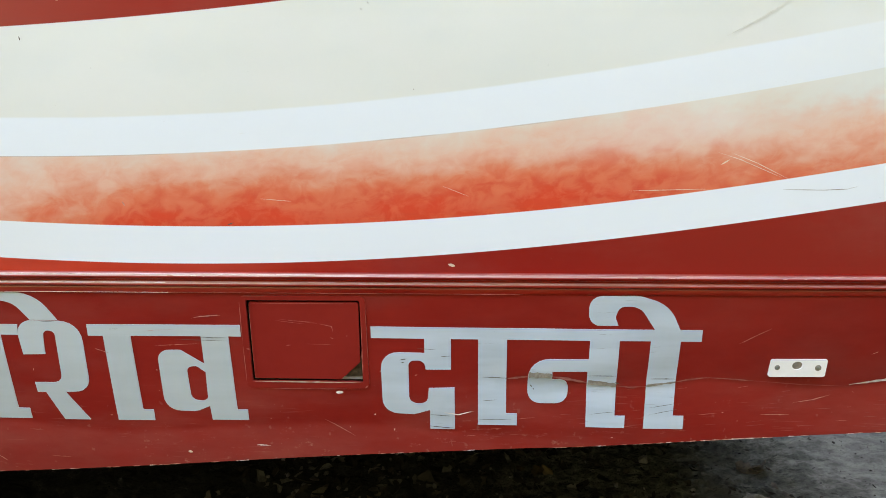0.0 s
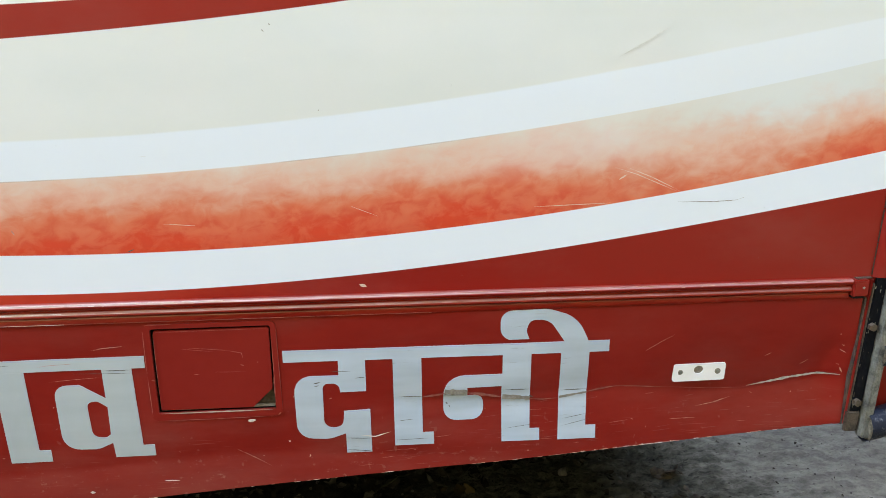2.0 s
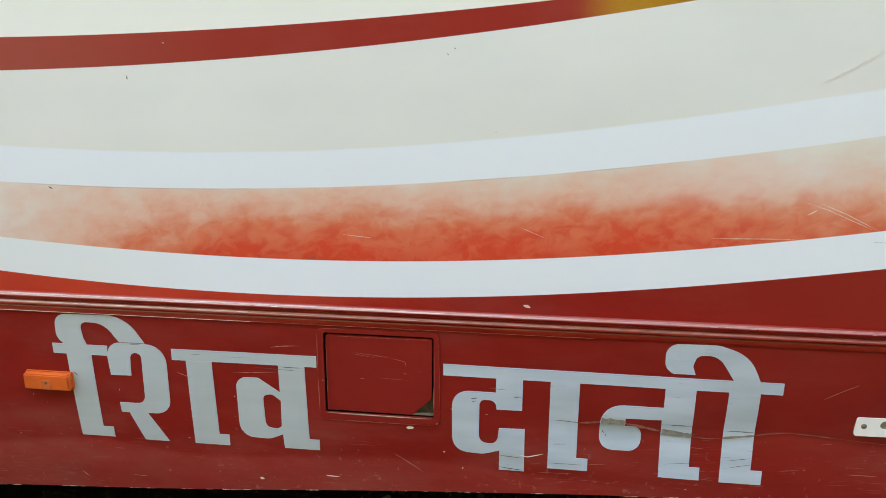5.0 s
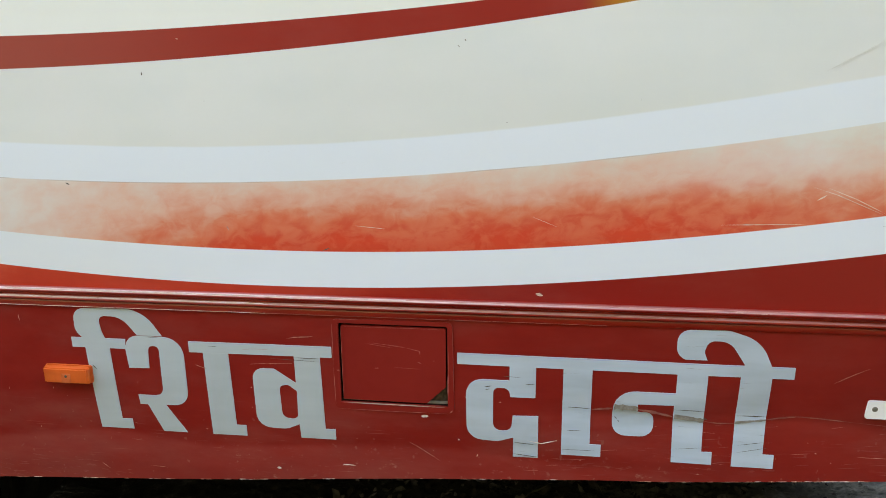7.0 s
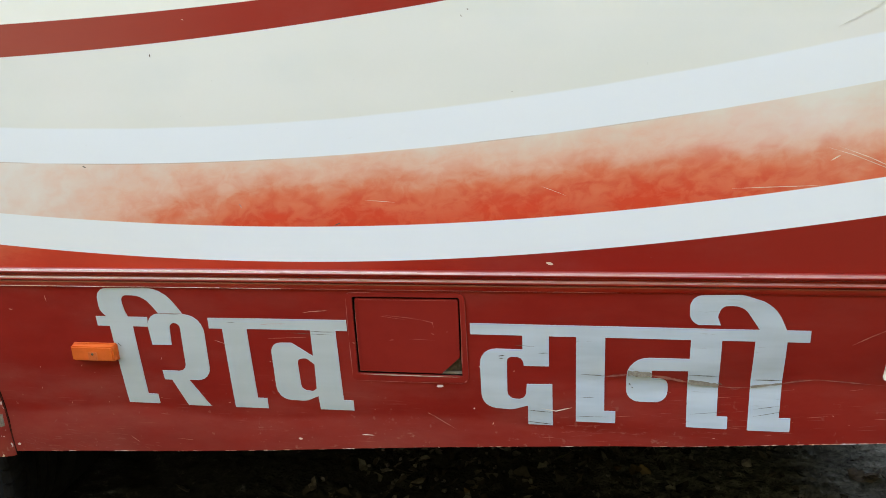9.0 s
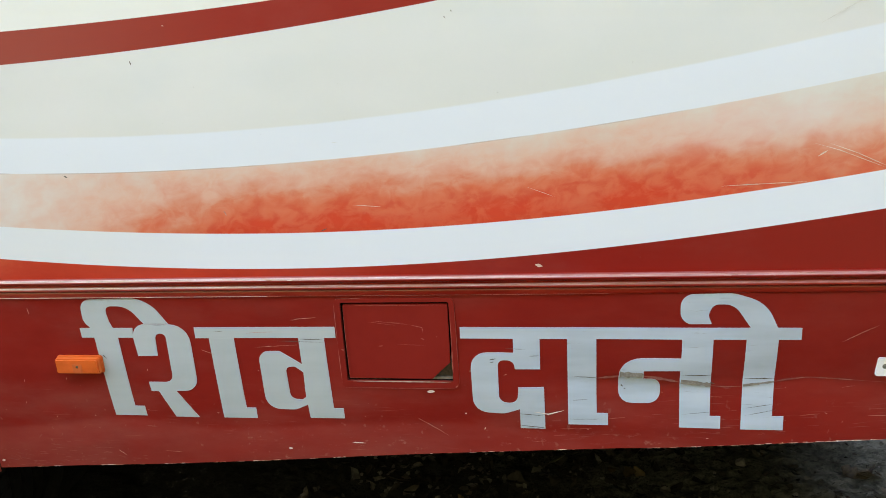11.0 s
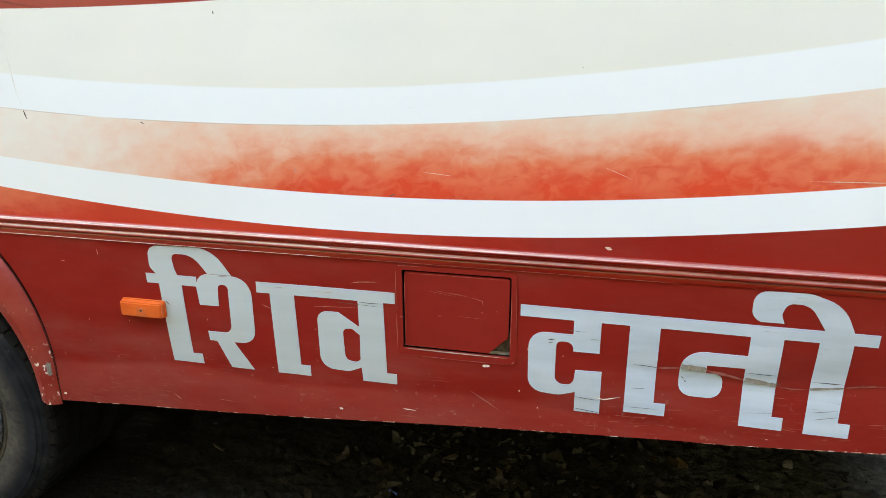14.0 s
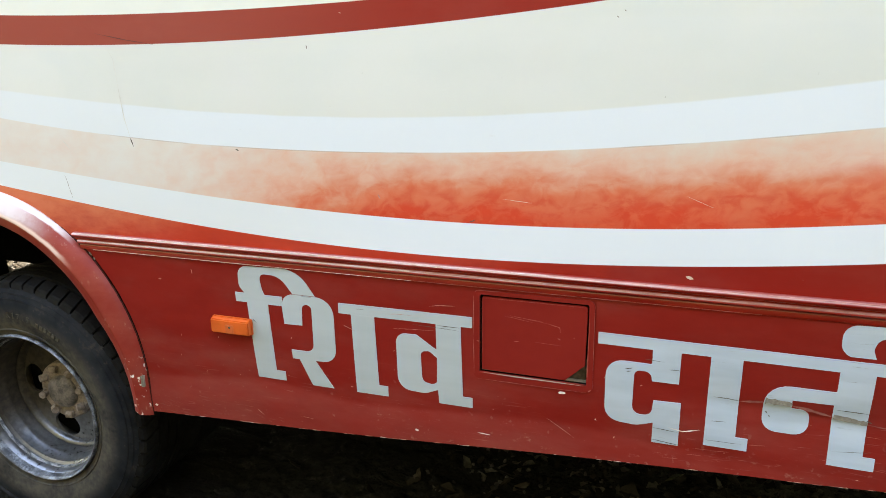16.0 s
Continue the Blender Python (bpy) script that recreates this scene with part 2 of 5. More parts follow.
def letter_paint():
    m, t, b = start_material("letter_paint", 0.4)
    vec, x, y, z = coords(t)
    big = noise_val(t, vec, 1.0, (3, 1, 22), 3.0)
    fine = noise_val(t, vec, 1.0, (20, 1, 200), 5.0, 0.6)
    col = blend(t, big.step(0.3, 0.7), (0.415, 0.503, 0.580), (0.515, 0.608, 0.695))
    # greyer towards the wheel: the weaker sky reflection put into the letter colour
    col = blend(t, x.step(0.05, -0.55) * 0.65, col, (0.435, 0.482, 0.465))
    grime = noise_val(t, vec, 8.0, (1, 1, 0.7), 5.0, 0.6, (4, 1, 2)).step(0.42, 0.75)
    col = blend(t, grime * 0.22, col, (0.33, 0.37, 0.37))
    # grazes along the pressed-in crease
    graze = fine.step(0.60, 0.70) * noise_val(t, vec, 6.0, (1, 1, 2), 3.0, 0.5, (3, 0, 7)).step(0.48, 0.62)
    col = blend(t, graze * 0.6 * x.step(-0.2, 0.1), col, (0.14, 0.13, 0.12))
    t.links.new(col, b.inputs["Base Color"])
    t.links.new((fine * 0.2 + 0.28).socket, b.inputs["Roughness"])
    return m


def gloss_paint():
    """Polished red enamel, ribs topped with chalking and painted highlights, most towards the wheel."""
    m, t, b = start_material("gloss_red_enamel", 0.3, spec=0.20)
    vec, x, y, z = coords(t)
    big, fine = noise_val(t, vec, 1.0, (6, 6, 9), 5.0, 0.6), noise_val(t, vec, 45.0, detail=5.0)
    streak = noise_val(t, vec, 1.0, (14, 1, 500), 4.0, 0.6)
    col = blend(t, big.step(0.35, 0.7), (0.245, 0.0100, 0.0065), (0.30, 0.022, 0.012))
    col = blend(t, x.step(-1.58, -1.78) * big.step(0.3, 0.6) * 0.6, col, (0.55, 0.18, 0.10))
    col = blend(t, x.step(0.1, -1.3) * (big * 0.5 + 0.25), col, (0.38, 0.060, 0.042))
    # sky highlights on the rib tops are put into the colour, in pink
    chalk_shine = (z - 0.9640).op("ABSOLUTE").step(0.0030, 0.0008) + (z - 0.9466).op("ABSOLUTE").step(0.0030, 0.0008) * 0.8 + (z - 0.9345).op("ABSOLUTE").step(0.0014, 0.0004) * 0.5
    worn = x.step(0.75, -0.75) * 0.68 + 0.32
    col = blend(t, (chalk_shine * worn * (streak.step(0.30, 0.62) * 0.5 + 0.5)).clamp(), col, (0.74, 0.54, 0.50))
    col = blend(t, fine.step(0.62, 0.72) * 0.15, col, (0.45, 0.18, 0.13))
    t.links.new(col, b.inputs["Base Color"])
    t.links.new((fine * 0.16 + x.step(0.1, -1.2) * 0.10 + 0.25).socket, b.inputs["Roughness"])
    return m


LIVERY = livery_paint()
RAILPAINT = gloss_paint()


def arch_paint():
    """Red enamel whitened along the arch's crown and ridge by chalking and painted highlights."""
    m, t, b = start_material("glare_chalk_arch_enamel", 0.3, spec=0.25)
    vec, x, y, z = coords(t)
    big, fine = noise_val(t, vec, 1.0, (7, 7, 11), 5.0, 0.6), noise_val(t, vec, 45.0, detail=5.0)
    dx, dz = x + 1.83, z - 0.585
    r = (dx * dx + dz * dz).op("SQRT")
    col = blend(t, big.step(0.35, 0.7), (0.235, 0.013, 0.009), (0.275, 0.022, 0.014))
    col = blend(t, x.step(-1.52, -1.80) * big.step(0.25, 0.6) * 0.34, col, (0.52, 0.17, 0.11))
    film = noise_val(t, vec, 1.0, (9, 9, 16), 6.0, 0.62, (3, 1, 6))
    col = blend(t, film.step(0.25, 0.75) * 0.17 + 0.04, col, (0.50, 0.17, 0.115))
    brush = noise_val(t, vec, 1.0, (120, 120, 60), 4.0, 0.6, (5, 2, 2)).step(0.58, 0.72) * film.step(0.45, 0.62)
    col = blend(t, brush * 0.28, col, (0.62, 0.40, 0.32))
    # sky glare on the crown, rim and ridge is put into the colour
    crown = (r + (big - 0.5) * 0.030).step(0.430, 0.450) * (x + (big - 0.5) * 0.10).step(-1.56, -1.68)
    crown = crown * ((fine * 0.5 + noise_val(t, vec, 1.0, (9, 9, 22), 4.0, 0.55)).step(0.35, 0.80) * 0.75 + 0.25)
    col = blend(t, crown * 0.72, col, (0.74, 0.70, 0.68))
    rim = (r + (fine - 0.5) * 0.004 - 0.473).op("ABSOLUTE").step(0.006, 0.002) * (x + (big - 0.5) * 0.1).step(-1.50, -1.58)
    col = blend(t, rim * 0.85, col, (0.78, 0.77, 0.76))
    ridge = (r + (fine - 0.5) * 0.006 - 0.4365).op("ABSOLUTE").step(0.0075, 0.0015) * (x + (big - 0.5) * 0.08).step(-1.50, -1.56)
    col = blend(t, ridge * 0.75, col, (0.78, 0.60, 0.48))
    chip = noise_val(t, vec, 1.0, (85, 85, 48), 3.0, 0.5, (2, 5, 1)).step(0.625, 0.645) * z.step(0.66, 0.60)
    col = blend(t, chip, col, (0.75, 0.68, 0.62))
    t.links.new(col, b.inputs["Base Color"])
    t.links.new((fine * 0.2 + 0.34).socket, b.inputs["Roughness"])
    return m


ARCHPAINT = arch_paint()
SKIRT = skirt_paint()
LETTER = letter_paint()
FLAP_RED = plain("flap_enamel", (0.240, 0.0170, 0.0125), (0.265, 0.0205, 0.0150), 0.34, scale=5.0, bump=0.02, spec=0.16, rough_var=0.05)
BLACK = plain("underbody_black", (0.006, 0.006, 0.006), (0.014, 0.013, 0.012), 0.9, scale=8.0, bump=0.2, spec=0.1)
RUBBER = plain("tyre_rubber", (0.006, 0.006, 0.007), (0.017, 0.017, 0.017), 0.85, scale=9.0, bump=0.25, spec=0.1)


def sidewall_rubber():
    """Tyre sidewall: blue-black shoulder, tan road dust rubbed on nearer the bead."""
    m, t, b = start_material("dusty_sidewall", 0.85, spec=0.1)
    vec, x, y, z = coords(t)
    dx, dz = x + 1.83, z - 0.388
    r = (dx * dx + dz * dz).op("SQRT")
    big, fine = noise_val(t, vec, 11.0, detail=6.0), noise_val(t, vec, 70.0, detail=5.0)
    dust = (r + (big - 0.5) * 0.05).step(0.335, 0.285) * (big * 0.6 + fine * 0.4).step(0.22, 0.74)
    col = blend(t, big.step(0.35, 0.7), (0.011, 0.013, 0.017), (0.026, 0.028, 0.032))
    col = blend(t, dust * 0.9, col, (0.102, 0.090, 0.068))
    col = blend(t, (big * 0.5 + fine * 0.5).step(0.56, 0.68) * 0.5, col, (0.085, 0.074, 0.058))
    t.links.new(col, b.inputs["Base Color"])
    add_bump(t, b, big * 0.4 + fine * 0.6, 0.25)
    return m


SIDEWALL = sidewall_rubber()


def rim_material():
    """Steel rim, grey-blue and bright below, dark with brown brake dust above."""
    m, t, b = start_material("rim_paint", 0.32)
    vec, x, y, z = coords(t)
    big, fine = noise_val(t, vec, 14.0, detail=5.0), noise_val(t, vec, 70.0, detail=5.0)
    # sky light below and arch shade above are put into the colour
    dust_shade = (z + (big - 0.5) * 0.14 + (x + 1.83) * -0.45).step(0.24, 0.40)
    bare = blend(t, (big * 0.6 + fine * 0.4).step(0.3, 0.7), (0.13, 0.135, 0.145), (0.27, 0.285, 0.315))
    col = blend(t, dust_shade, bare, blend(t, fine.step(0.35, 0.65), (0.022, 0.017, 0.012), (0.048, 0.038, 0.028)))
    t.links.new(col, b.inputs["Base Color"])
    t.links.new((dust_shade * -0.7 + 0.75).clamp().socket, b.inputs["Metallic"])
    t.links.new((dust_shade * 0.45 + fine * 0.2 + 0.20).clamp().socket, b.inputs["Roughness"])
    add_bump(t, b, big * 0.3 + fine * 0.7, 0.08)
    return m


RIM = rim_material()
RIM_EDGE = plain("dull_rim_edge", (0.05, 0.055, 0.063), (0.24, 0.26, 0.285), 0.5, 0.35, scale=32.0, bump=0.25, lo=0.42, hi=0.62)
RIM_WORN = plain("rim_bare_steel", (0.09, 0.10, 0.12), (0.50, 0.53, 0.58), 0.48, 0.5, scale=55.0, bump=0.4, lo=0.4, hi=0.6)
CAP = plain("oily_hub_cap", (0.055, 0.052, 0.052), (0.225, 0.195, 0.175), 0.6, scale=30.0, bump=0.3)
HUB = plain("dusty_hub", (0.120, 0.096, 0.082), (0.340, 0.280, 0.245), 0.8, scale=22.0, bump=0.3)
DUSTY = plain("dusty_steel", (0.15, 0.125, 0.10), (0.30, 0.27, 0.225), 0.75, 0.1, scale=22.0, bump=0.3)
BRACKET = plain("rusty_bracket", (0.035, 0.025, 0.018), (0.11, 0.085, 0.06), 0.8, scale=40.0, bump=0.3)
GREYPAINT = plain("chalky_grey_paint", (0.045, 0.046, 0.041), (0.20, 0.20, 0.168), 0.8, scale=34.0, bump=0.5, lo=0.28, hi=0.62)
BLACKPAINT = plain("worn_black_paint", (0.003, 0.004, 0.007), (0.022, 0.022, 0.024), 0.6, scale=18.0, bump=0.25, lo=0.45, hi=0.85, spec=0.12)
WELD = plain("rusty_weld", (0.07, 0.058, 0.042), (0.24, 0.215, 0.165), 0.85, 0.1, scale=45.0, bump=0.6)
TUBEPAINT = plain("worn_blue_black_paint", (0.010, 0.014, 0.028), (0.26, 0.27, 0.27), 0.5, scale=24.0, bump=0.4, lo=0.50, hi=0.68, spec=0.25)
WHITEPAINT = plain("white_paint", (0.80, 0.80, 0.78), (0.86, 0.86, 0.85), 0.45, scale=14.0)
SCRAPE = plain("scraped_primer", (0.30, 0.27, 0.23), (0.52, 0.48, 0.42), 0.8, scale=60.0, bump=0.3)
CHIP = plain("bare_chip", (0.70, 0.58, 0.50), (0.85, 0.80, 0.74), 0.7, scale=60.0)
ROSE = plain("worn_rib_glint", (0.66, 0.48, 0.43), (0.78, 0.66, 0.62), 0.55, scale=60.0)
PALE = plain("pale_scratch", (0.42, 0.16, 0.12), (0.56, 0.29, 0.23), 0.6, scale=60.0)
DARKRED = plain("dark_red_line", (0.12, 0.010, 0.008), (0.16, 0.015, 0.010), 0.5, scale=40.0)
SCUFF = plain("scuff_glint_red", (0.235, 0.024, 0.018), (0.31, 0.062, 0.048), 0.6, scale=60.0)
WORN = plain("rubbed_red", (0.32, 0.070, 0.052), (0.46, 0.150, 0.115), 0.6, scale=60.0)
CREASE = plain("crease_rub_glint", (0.215, 0.036, 0.027), (0.31, 0.105, 0.078), 0.7, scale=45.0, bump=0.2)
SEAM = plain("seam_shade", (0.045, 0.014, 0.011), (0.11, 0.026, 0.018), 0.8, scale=30.0, spec=0.1)
GRIME = plain("crease_grime", (0.17, 0.15, 0.125), (0.30, 0.275, 0.235), 0.8, scale=70.0)
DARKMARK = plain("dark_mark", (0.07, 0.06, 0.05), (0.14, 0.12, 0.10), 0.8, scale=60.0)
SCORE = plain("faint_scratch", (0.60, 0.40, 0.30), (0.74, 0.56, 0.45), 0.6, scale=60.0)
SMEAR = plain("grey_smear", (0.56, 0.56, 0.51), (0.66, 0.66, 0.61), 0.6, scale=40.0)
AMBER = plain("amber_lens", (0.64, 0.105, 0.018), (0.74, 0.135, 0.026), 0.36, scale=12.0)
AMBER.node_tree.nodes["Principled BSDF"].inputs["Subsurface Weight"].default_value = 0.15
AMBER.node_tree.nodes["Principled BSDF"].inputs["Subsurface Radius"].default_value = (0.01, 0.004, 0.001)


def dirt_material():
    m, t, b = start_material("packed_dirt", 0.95, spec=0.05)
    vec, x, y, z = coords(t)
    big, mid = noise_val(t, vec, 1.3, detail=5.0), noise_val(t, vec, 11.0, (1, 1.8, 1), detail=7.0, rough=0.65)
    fine = noise_val(t, vec, 120.0, detail=4.0)
    col = blend(t, (big * 0.5 + mid * 0.5).step(0.35, 0.65), (0.055, 0.058, 0.050), (0.175, 0.181, 0.158))
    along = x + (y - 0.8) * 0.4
    # smoother silt past the tail, paler for the open light put into it
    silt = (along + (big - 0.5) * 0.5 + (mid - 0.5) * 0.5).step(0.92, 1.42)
    col = blend(t, silt * 0.85, col, blend(t, mid.step(0.35, 0.65), (0.105, 0.110, 0.100), (0.180, 0.186, 0.170)))
    rough_soil = silt * -0.72 + 1.0
    col = blend(t, fine.step(0.58, 0.75) * 0.6 * rough_soil, col, (0.07, 0.072, 0.07))
    pits = noise_val(t, vec, 26.0, (1, 2.2, 1), 4.0, 0.6, (3, 1, 0)).step(0.56, 0.66)
    col = blend(t, pits * 0.8 * rough_soil, col, (0.022, 0.023, 0.021))
    # shade under the bus put into the soil colour
    bus_shade = (along + (big - 0.5) * 0.6 + (mid - 0.5) * 0.5).step(1.35, 0.70)
    col = blend(t, bus_shade * 0.6, col, (0.030, 0.031, 0.028))
    # trodden leaf dust in patches, thickened towards the wheel to paint the bus's shade
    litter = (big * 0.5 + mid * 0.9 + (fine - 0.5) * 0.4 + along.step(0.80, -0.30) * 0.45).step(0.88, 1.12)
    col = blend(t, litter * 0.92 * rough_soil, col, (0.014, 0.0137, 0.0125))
    grit = noise_val(t, vec, 45.0, (1, 1.5, 1), 5.0, 0.65, (6, 2, 0))
    col = blend(t, grit.step(0.50, 0.64) * 0.45 * rough_soil, col, (0.020, 0.021, 0.019))
    t.links.new(col, b.inputs["Base Color"])
    add_bump(t, b, (mid * 0.5 + grit * 0.4 + fine * 0.2) * (silt * -0.30 + 1.0), 1.0, 0.045)
    return m


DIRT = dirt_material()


def leaf_material():
    m, t, b = start_material("dead_leaf", 0.85, spec=0.1)
    g = t.nodes.new("ShaderNodeNewGeometry")
    r = Val(t, g.outputs["Random Per Island"])
    vec, *_ = coords(t)
    n = noise_val(t, vec, 60.0)
    col = blend(t, r.step(0.0, 1.0), (0.006, 0.0052, 0.004), (0.036, 0.032, 0.026))
    col = blend(t, r.op("FRACT").step(0.80, 0.90), col, (0.085, 0.084, 0.076))
    col = blend(t, r.step(0.975, 0.985), col, (0.035, 0.026, 0.012))
    t.links.new(blend(t, n.step(0.4, 0.7) * 0.5, col, (0.012, 0.010, 0.008)), b.inputs["Base Color"])
    return m


LEAF = leaf_material()
PALELEAF = plain("bleached_leaf", (0.075, 0.074, 0.064), (0.195, 0.19, 0.168), 0.8, scale=40.0, bump=0.3)
STONE = plain("stone", (0.03, 0.029, 0.027), (0.095, 0.093, 0.09), 0.9, scale=20.0, bump=0.4)


# ---- mesh helpers ----
def part(name, bm, material, parent=None, label="", smooth=35.0, recalc=True):
    """Links a bmesh as one mesh object under a thing or a part."""
    if recalc:
        bmesh.ops.recalc_face_normals(bm, faces=bm.faces)
    me = bpy.data.meshes.new(name)
    bm.to_mesh(me)
    bm.free()
    if smooth:
        me.shade_smooth()
        me.set_sharp_from_angle(angle=radians(smooth))
    for mat in material if isinstance(material, (list, tuple)) else [material]:
        me.materials.append(mat)
    ob = new(name, me)
    ob.parent = parent
    return tagged(ob, label)


WEAR = {}


def gather(name, bm, mat, host):
    """Adds a scratch or chip to the one wear mesh of its kind, host and paint."""
    key = (name, host.name)
    if key not in WEAR:
        WEAR[key] = (bmesh.new(), [], host)
    joined, mats, _ = WEAR[key]
    if mat not in mats:
        mats.append(mat)
    me = bpy.data.meshes.new("wear")
    bm.to_mesh(me)
    bm.free()
    for p in me.polygons:
        p.material_index = mats.index(mat)
    joined.from_mesh(me)
    bpy.data.meshes.remove(me)


def box(x0, x1, y0, y1, z0, z1, bevel=0.0, segments=2):
    mine = bmesh.new()
    bmesh.ops.create_cube(mine, size=1, matrix=Matrix.LocRotScale(((x0 + x1) / 2, (y0 + y1) / 2, (z0 + z1) / 2), None, (x1 - x0, y1 - y0, z1 - z0)))
    if bevel:
        bmesh.ops.bevel(mine, geom=mine.edges, offset=bevel, segments=segments, affect="EDGES")
    return mine


def sheet(rows, close=False, bm=None):
    """Quads over rows of points."""
    bm = bm or bmesh.new()
    v = [[bm.verts.new(p) for p in row] for row in rows]
    for a, b in zip(v, v[1:]):
        for i in range(len(a) - (0 if close else 1)):
            j = (i + 1) % len(a)
            bm.faces.new((a[i], a[j], b[j], b[i]))
    return bm


def lathe(profile, centre, n=96):
    """Spins (radius, y) pairs round an axis along y."""
    cx, cz = centre
    rows = [[(cx + r * math.cos(a), y, cz + r * math.sin(a)) for a in (2 * math.pi * k / n for k in range(n))] for r, y in profile]
    return sheet(rows, close=True)


def rounded(points, n=6):
    """An outline in mm; a point with a third number is rounded by that radius."""
    out = []
    for k, p in enumerate(points):
        v = Vector(p[:2])
        if len(p) < 3:
            out.append(v)
            continue
        a, b = (Vector(points[k - 1][:2]) - v), (Vector(points[(k + 1) % len(points)][:2]) - v)
        ang = a.angle(b)
        cut = min(p[2] / math.tan(ang / 2), a.length * 0.49 if len(points[k - 1]) > 2 else a.length * 0.98, b.length * 0.49 if len(points[(k + 1) % len(points)]) > 2 else b.length * 0.98)
        p0, p1 = v + a.normalized() * cut, v + b.normalized() * cut
        for i in range(n + 1):
            s = i / n
            out.append(p0 * (1 - s) ** 2 + v * (2 * s * (1 - s)) + p1 * s * s if ang < 0.6 else
                       (p0 * (1 - s) ** 2 + v * (1.6 * s * (1 - s)) + p1 * s * s) / ((1 - s) ** 2 + 1.6 * s * (1 - s) + s * s))
    return out


def filled(bm, loops):
    """Fills outlines (the first outside, the others holes) in the plane y = 0."""
    edges = []
    for loop in loops:
        v = [bm.verts.new((p.x / 1000, 0, p.y / 1000)) for p in loop]
        edges += [bm.edges.new((v[i - 1], v[i])) for i in range(len(v))]
    bmesh.ops.triangle_fill(bm, edges=edges, use_beauty=True, use_dissolve=False)
    return bm


# ---- shape of the skirt: flat, with one long pressed-in crease and a few dents ----
def bump_at(x, lo, hi, soft):
    up = lambda v: min(max(v, 0.0), 1.0) ** 2 * (3 - 2 * min(max(v, 0.0), 1.0))  # noqa: E731
    return up((x - lo) / soft) * up((hi - x) / soft)


def low_crease(x):
    """The long crease over the lower edge, from the arch to the middle letters."""
    return 0.598 + 0.029 * math.exp(-((x + 1.0) / 0.17) ** 2) + 0.031 * math.exp(-((x + 0.30) / 0.32) ** 2)


def crease_z(x):
    """The pressed-in crease across the rear letters."""
    return 0.733 + 0.010 * math.cos(4 * math.pi * (x - 0.45)) - 0.02 * bump_at(x, -9, 0.10, 0.4)


def skirt_y(x, z):
    d = z - low_crease(x)
    y = 0.0042 * (math.exp(-d / 0.05) if d > 0 else max(0.0, 1 + d / 0.065)) * bump_at(x, -1.42, 0.22, 0.12)
    d = z - crease_z(x)
    reach = 0.035 + 0.05 * bump_at(x, 0.2, 2.0, 0.5)
    y += 0.0085 * (math.exp(-d / reach) if d > 0 else max(0.0, 1 + d / 0.10)) * bump_at(x, -0.08, 1.5, 0.18)
    y += tuck(x, z)
    y += 0.006 * math.exp(-((x - 0.93) / 0.05) ** 2 - ((z - 0.78) / 0.06) ** 2)
    y += 0.008 * math.exp(-((x - 0.968) / 0.016) ** 2 - ((z - 0.805) / 0.022) ** 2)
    return y + 0.0012 * noise.noise((x * 4, 0, z * 6))


def tuck(x, z):
    """How far the skirt is pushed in between the rail and the crease, towards the rear."""
    zc = crease_z(x)
    f = (0.92 - z) / (0.92 - zc) if z > zc else 1 - 0.30 * (zc - z) / (zc - 0.60)
    return 0.018 * bump_at(x, 0.30, 2.5, 0.55) * bump_at(x, -9, 0.995, 0.07) * min(max(f, 0.0), 1.0)


def hold_in_view(x, z):
    """Slides a spot on the tucked-in skirt so its place in the camera's view holds."""
    f = 1 + tuck(x, z) / 1.335
    return x * f, 1.42 + (z - 1.42) * f


def bottom_z(x):
    return 0.5695 + 0.0655 * x - 0.002 * math.sin(6 * x)


ARCH = (-1.83, 0.585, 0.481)


def seam(angle):
    a = radians(angle)
    return ARCH[0] + ARCH[2] * (math.cos(a) if a > 0 or a < -2 else 1.0 + 0.10 * a * a) - 0.008 * max(0, math.sin(2 * a)), ARCH[1] + ARCH[2] * math.sin(a)


def seam_x(z):
    if z < ARCH[1]:
        return ARCH[0] + ARCH[2] * 1.003
    return ARCH[0] + math.sqrt(max(ARCH[2] ** 2 - (z - ARCH[1]) ** 2, 0.01))


# ---- ground ----
def ground_z(x, y):
    """Trodden dirt: low swells, footworn ruts, clods and pits."""
    h = 0.020 * noise.noise((x * 1.7, y * 1.7, 3)) + 0.014 * noise.noise((x * 5, y * 9, 1)) + 0.012 * noise.noise((x * 15, y * 22, 5))
    h -= 0.030 * max(0.0, noise.noise((x * 19, y * 30, 11)) - 0.20)
    h += 0.018 * max(0.0, noise.noise((x * 31, y * 38, 2)) - 0.08)
    h += 0.007 * noise.noise((x * 60, y * 75, 7))
    smooth = bump_at(x, 0.85, 9, 0.5)
    return h * (1 - 0.45 * smooth) + 0.010 * smooth * noise.noise((x * 4, y * 14, 9))


def build_ground():
    def lines(lo, hi, step, far):
        mid = list(np.arange(lo, hi + 1e-6, step))
        out, d = [], step * 1.6
        p = hi
        while p < far:
            p += d
            d *= 1.45
            out.append(p)
        inn, d, p = [], step * 1.6, lo
        while p > -far:
            p -= d
            d *= 1.45
            inn.append(p)
        return inn[::-1] + mid + out

    xs, ys = lines(-1.4, 1.8, 0.007, 900), lines(0.3, 1.25, 0.007, 900)
    rows = []
    for y in ys:
        row = []
        for x in xs:
            near = bump_at(x, -6, 6, 2) * bump_at(y, -4, 5, 2)
            h = near * ground_z(x, y)
            row.append((x, y, h))
        rows.append(row)
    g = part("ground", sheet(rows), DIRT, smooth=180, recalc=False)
    tagged(g, "grey packed dirt with leaf dust and ruts, painted darker under the bus", "ground", kind="structure")


build_ground()


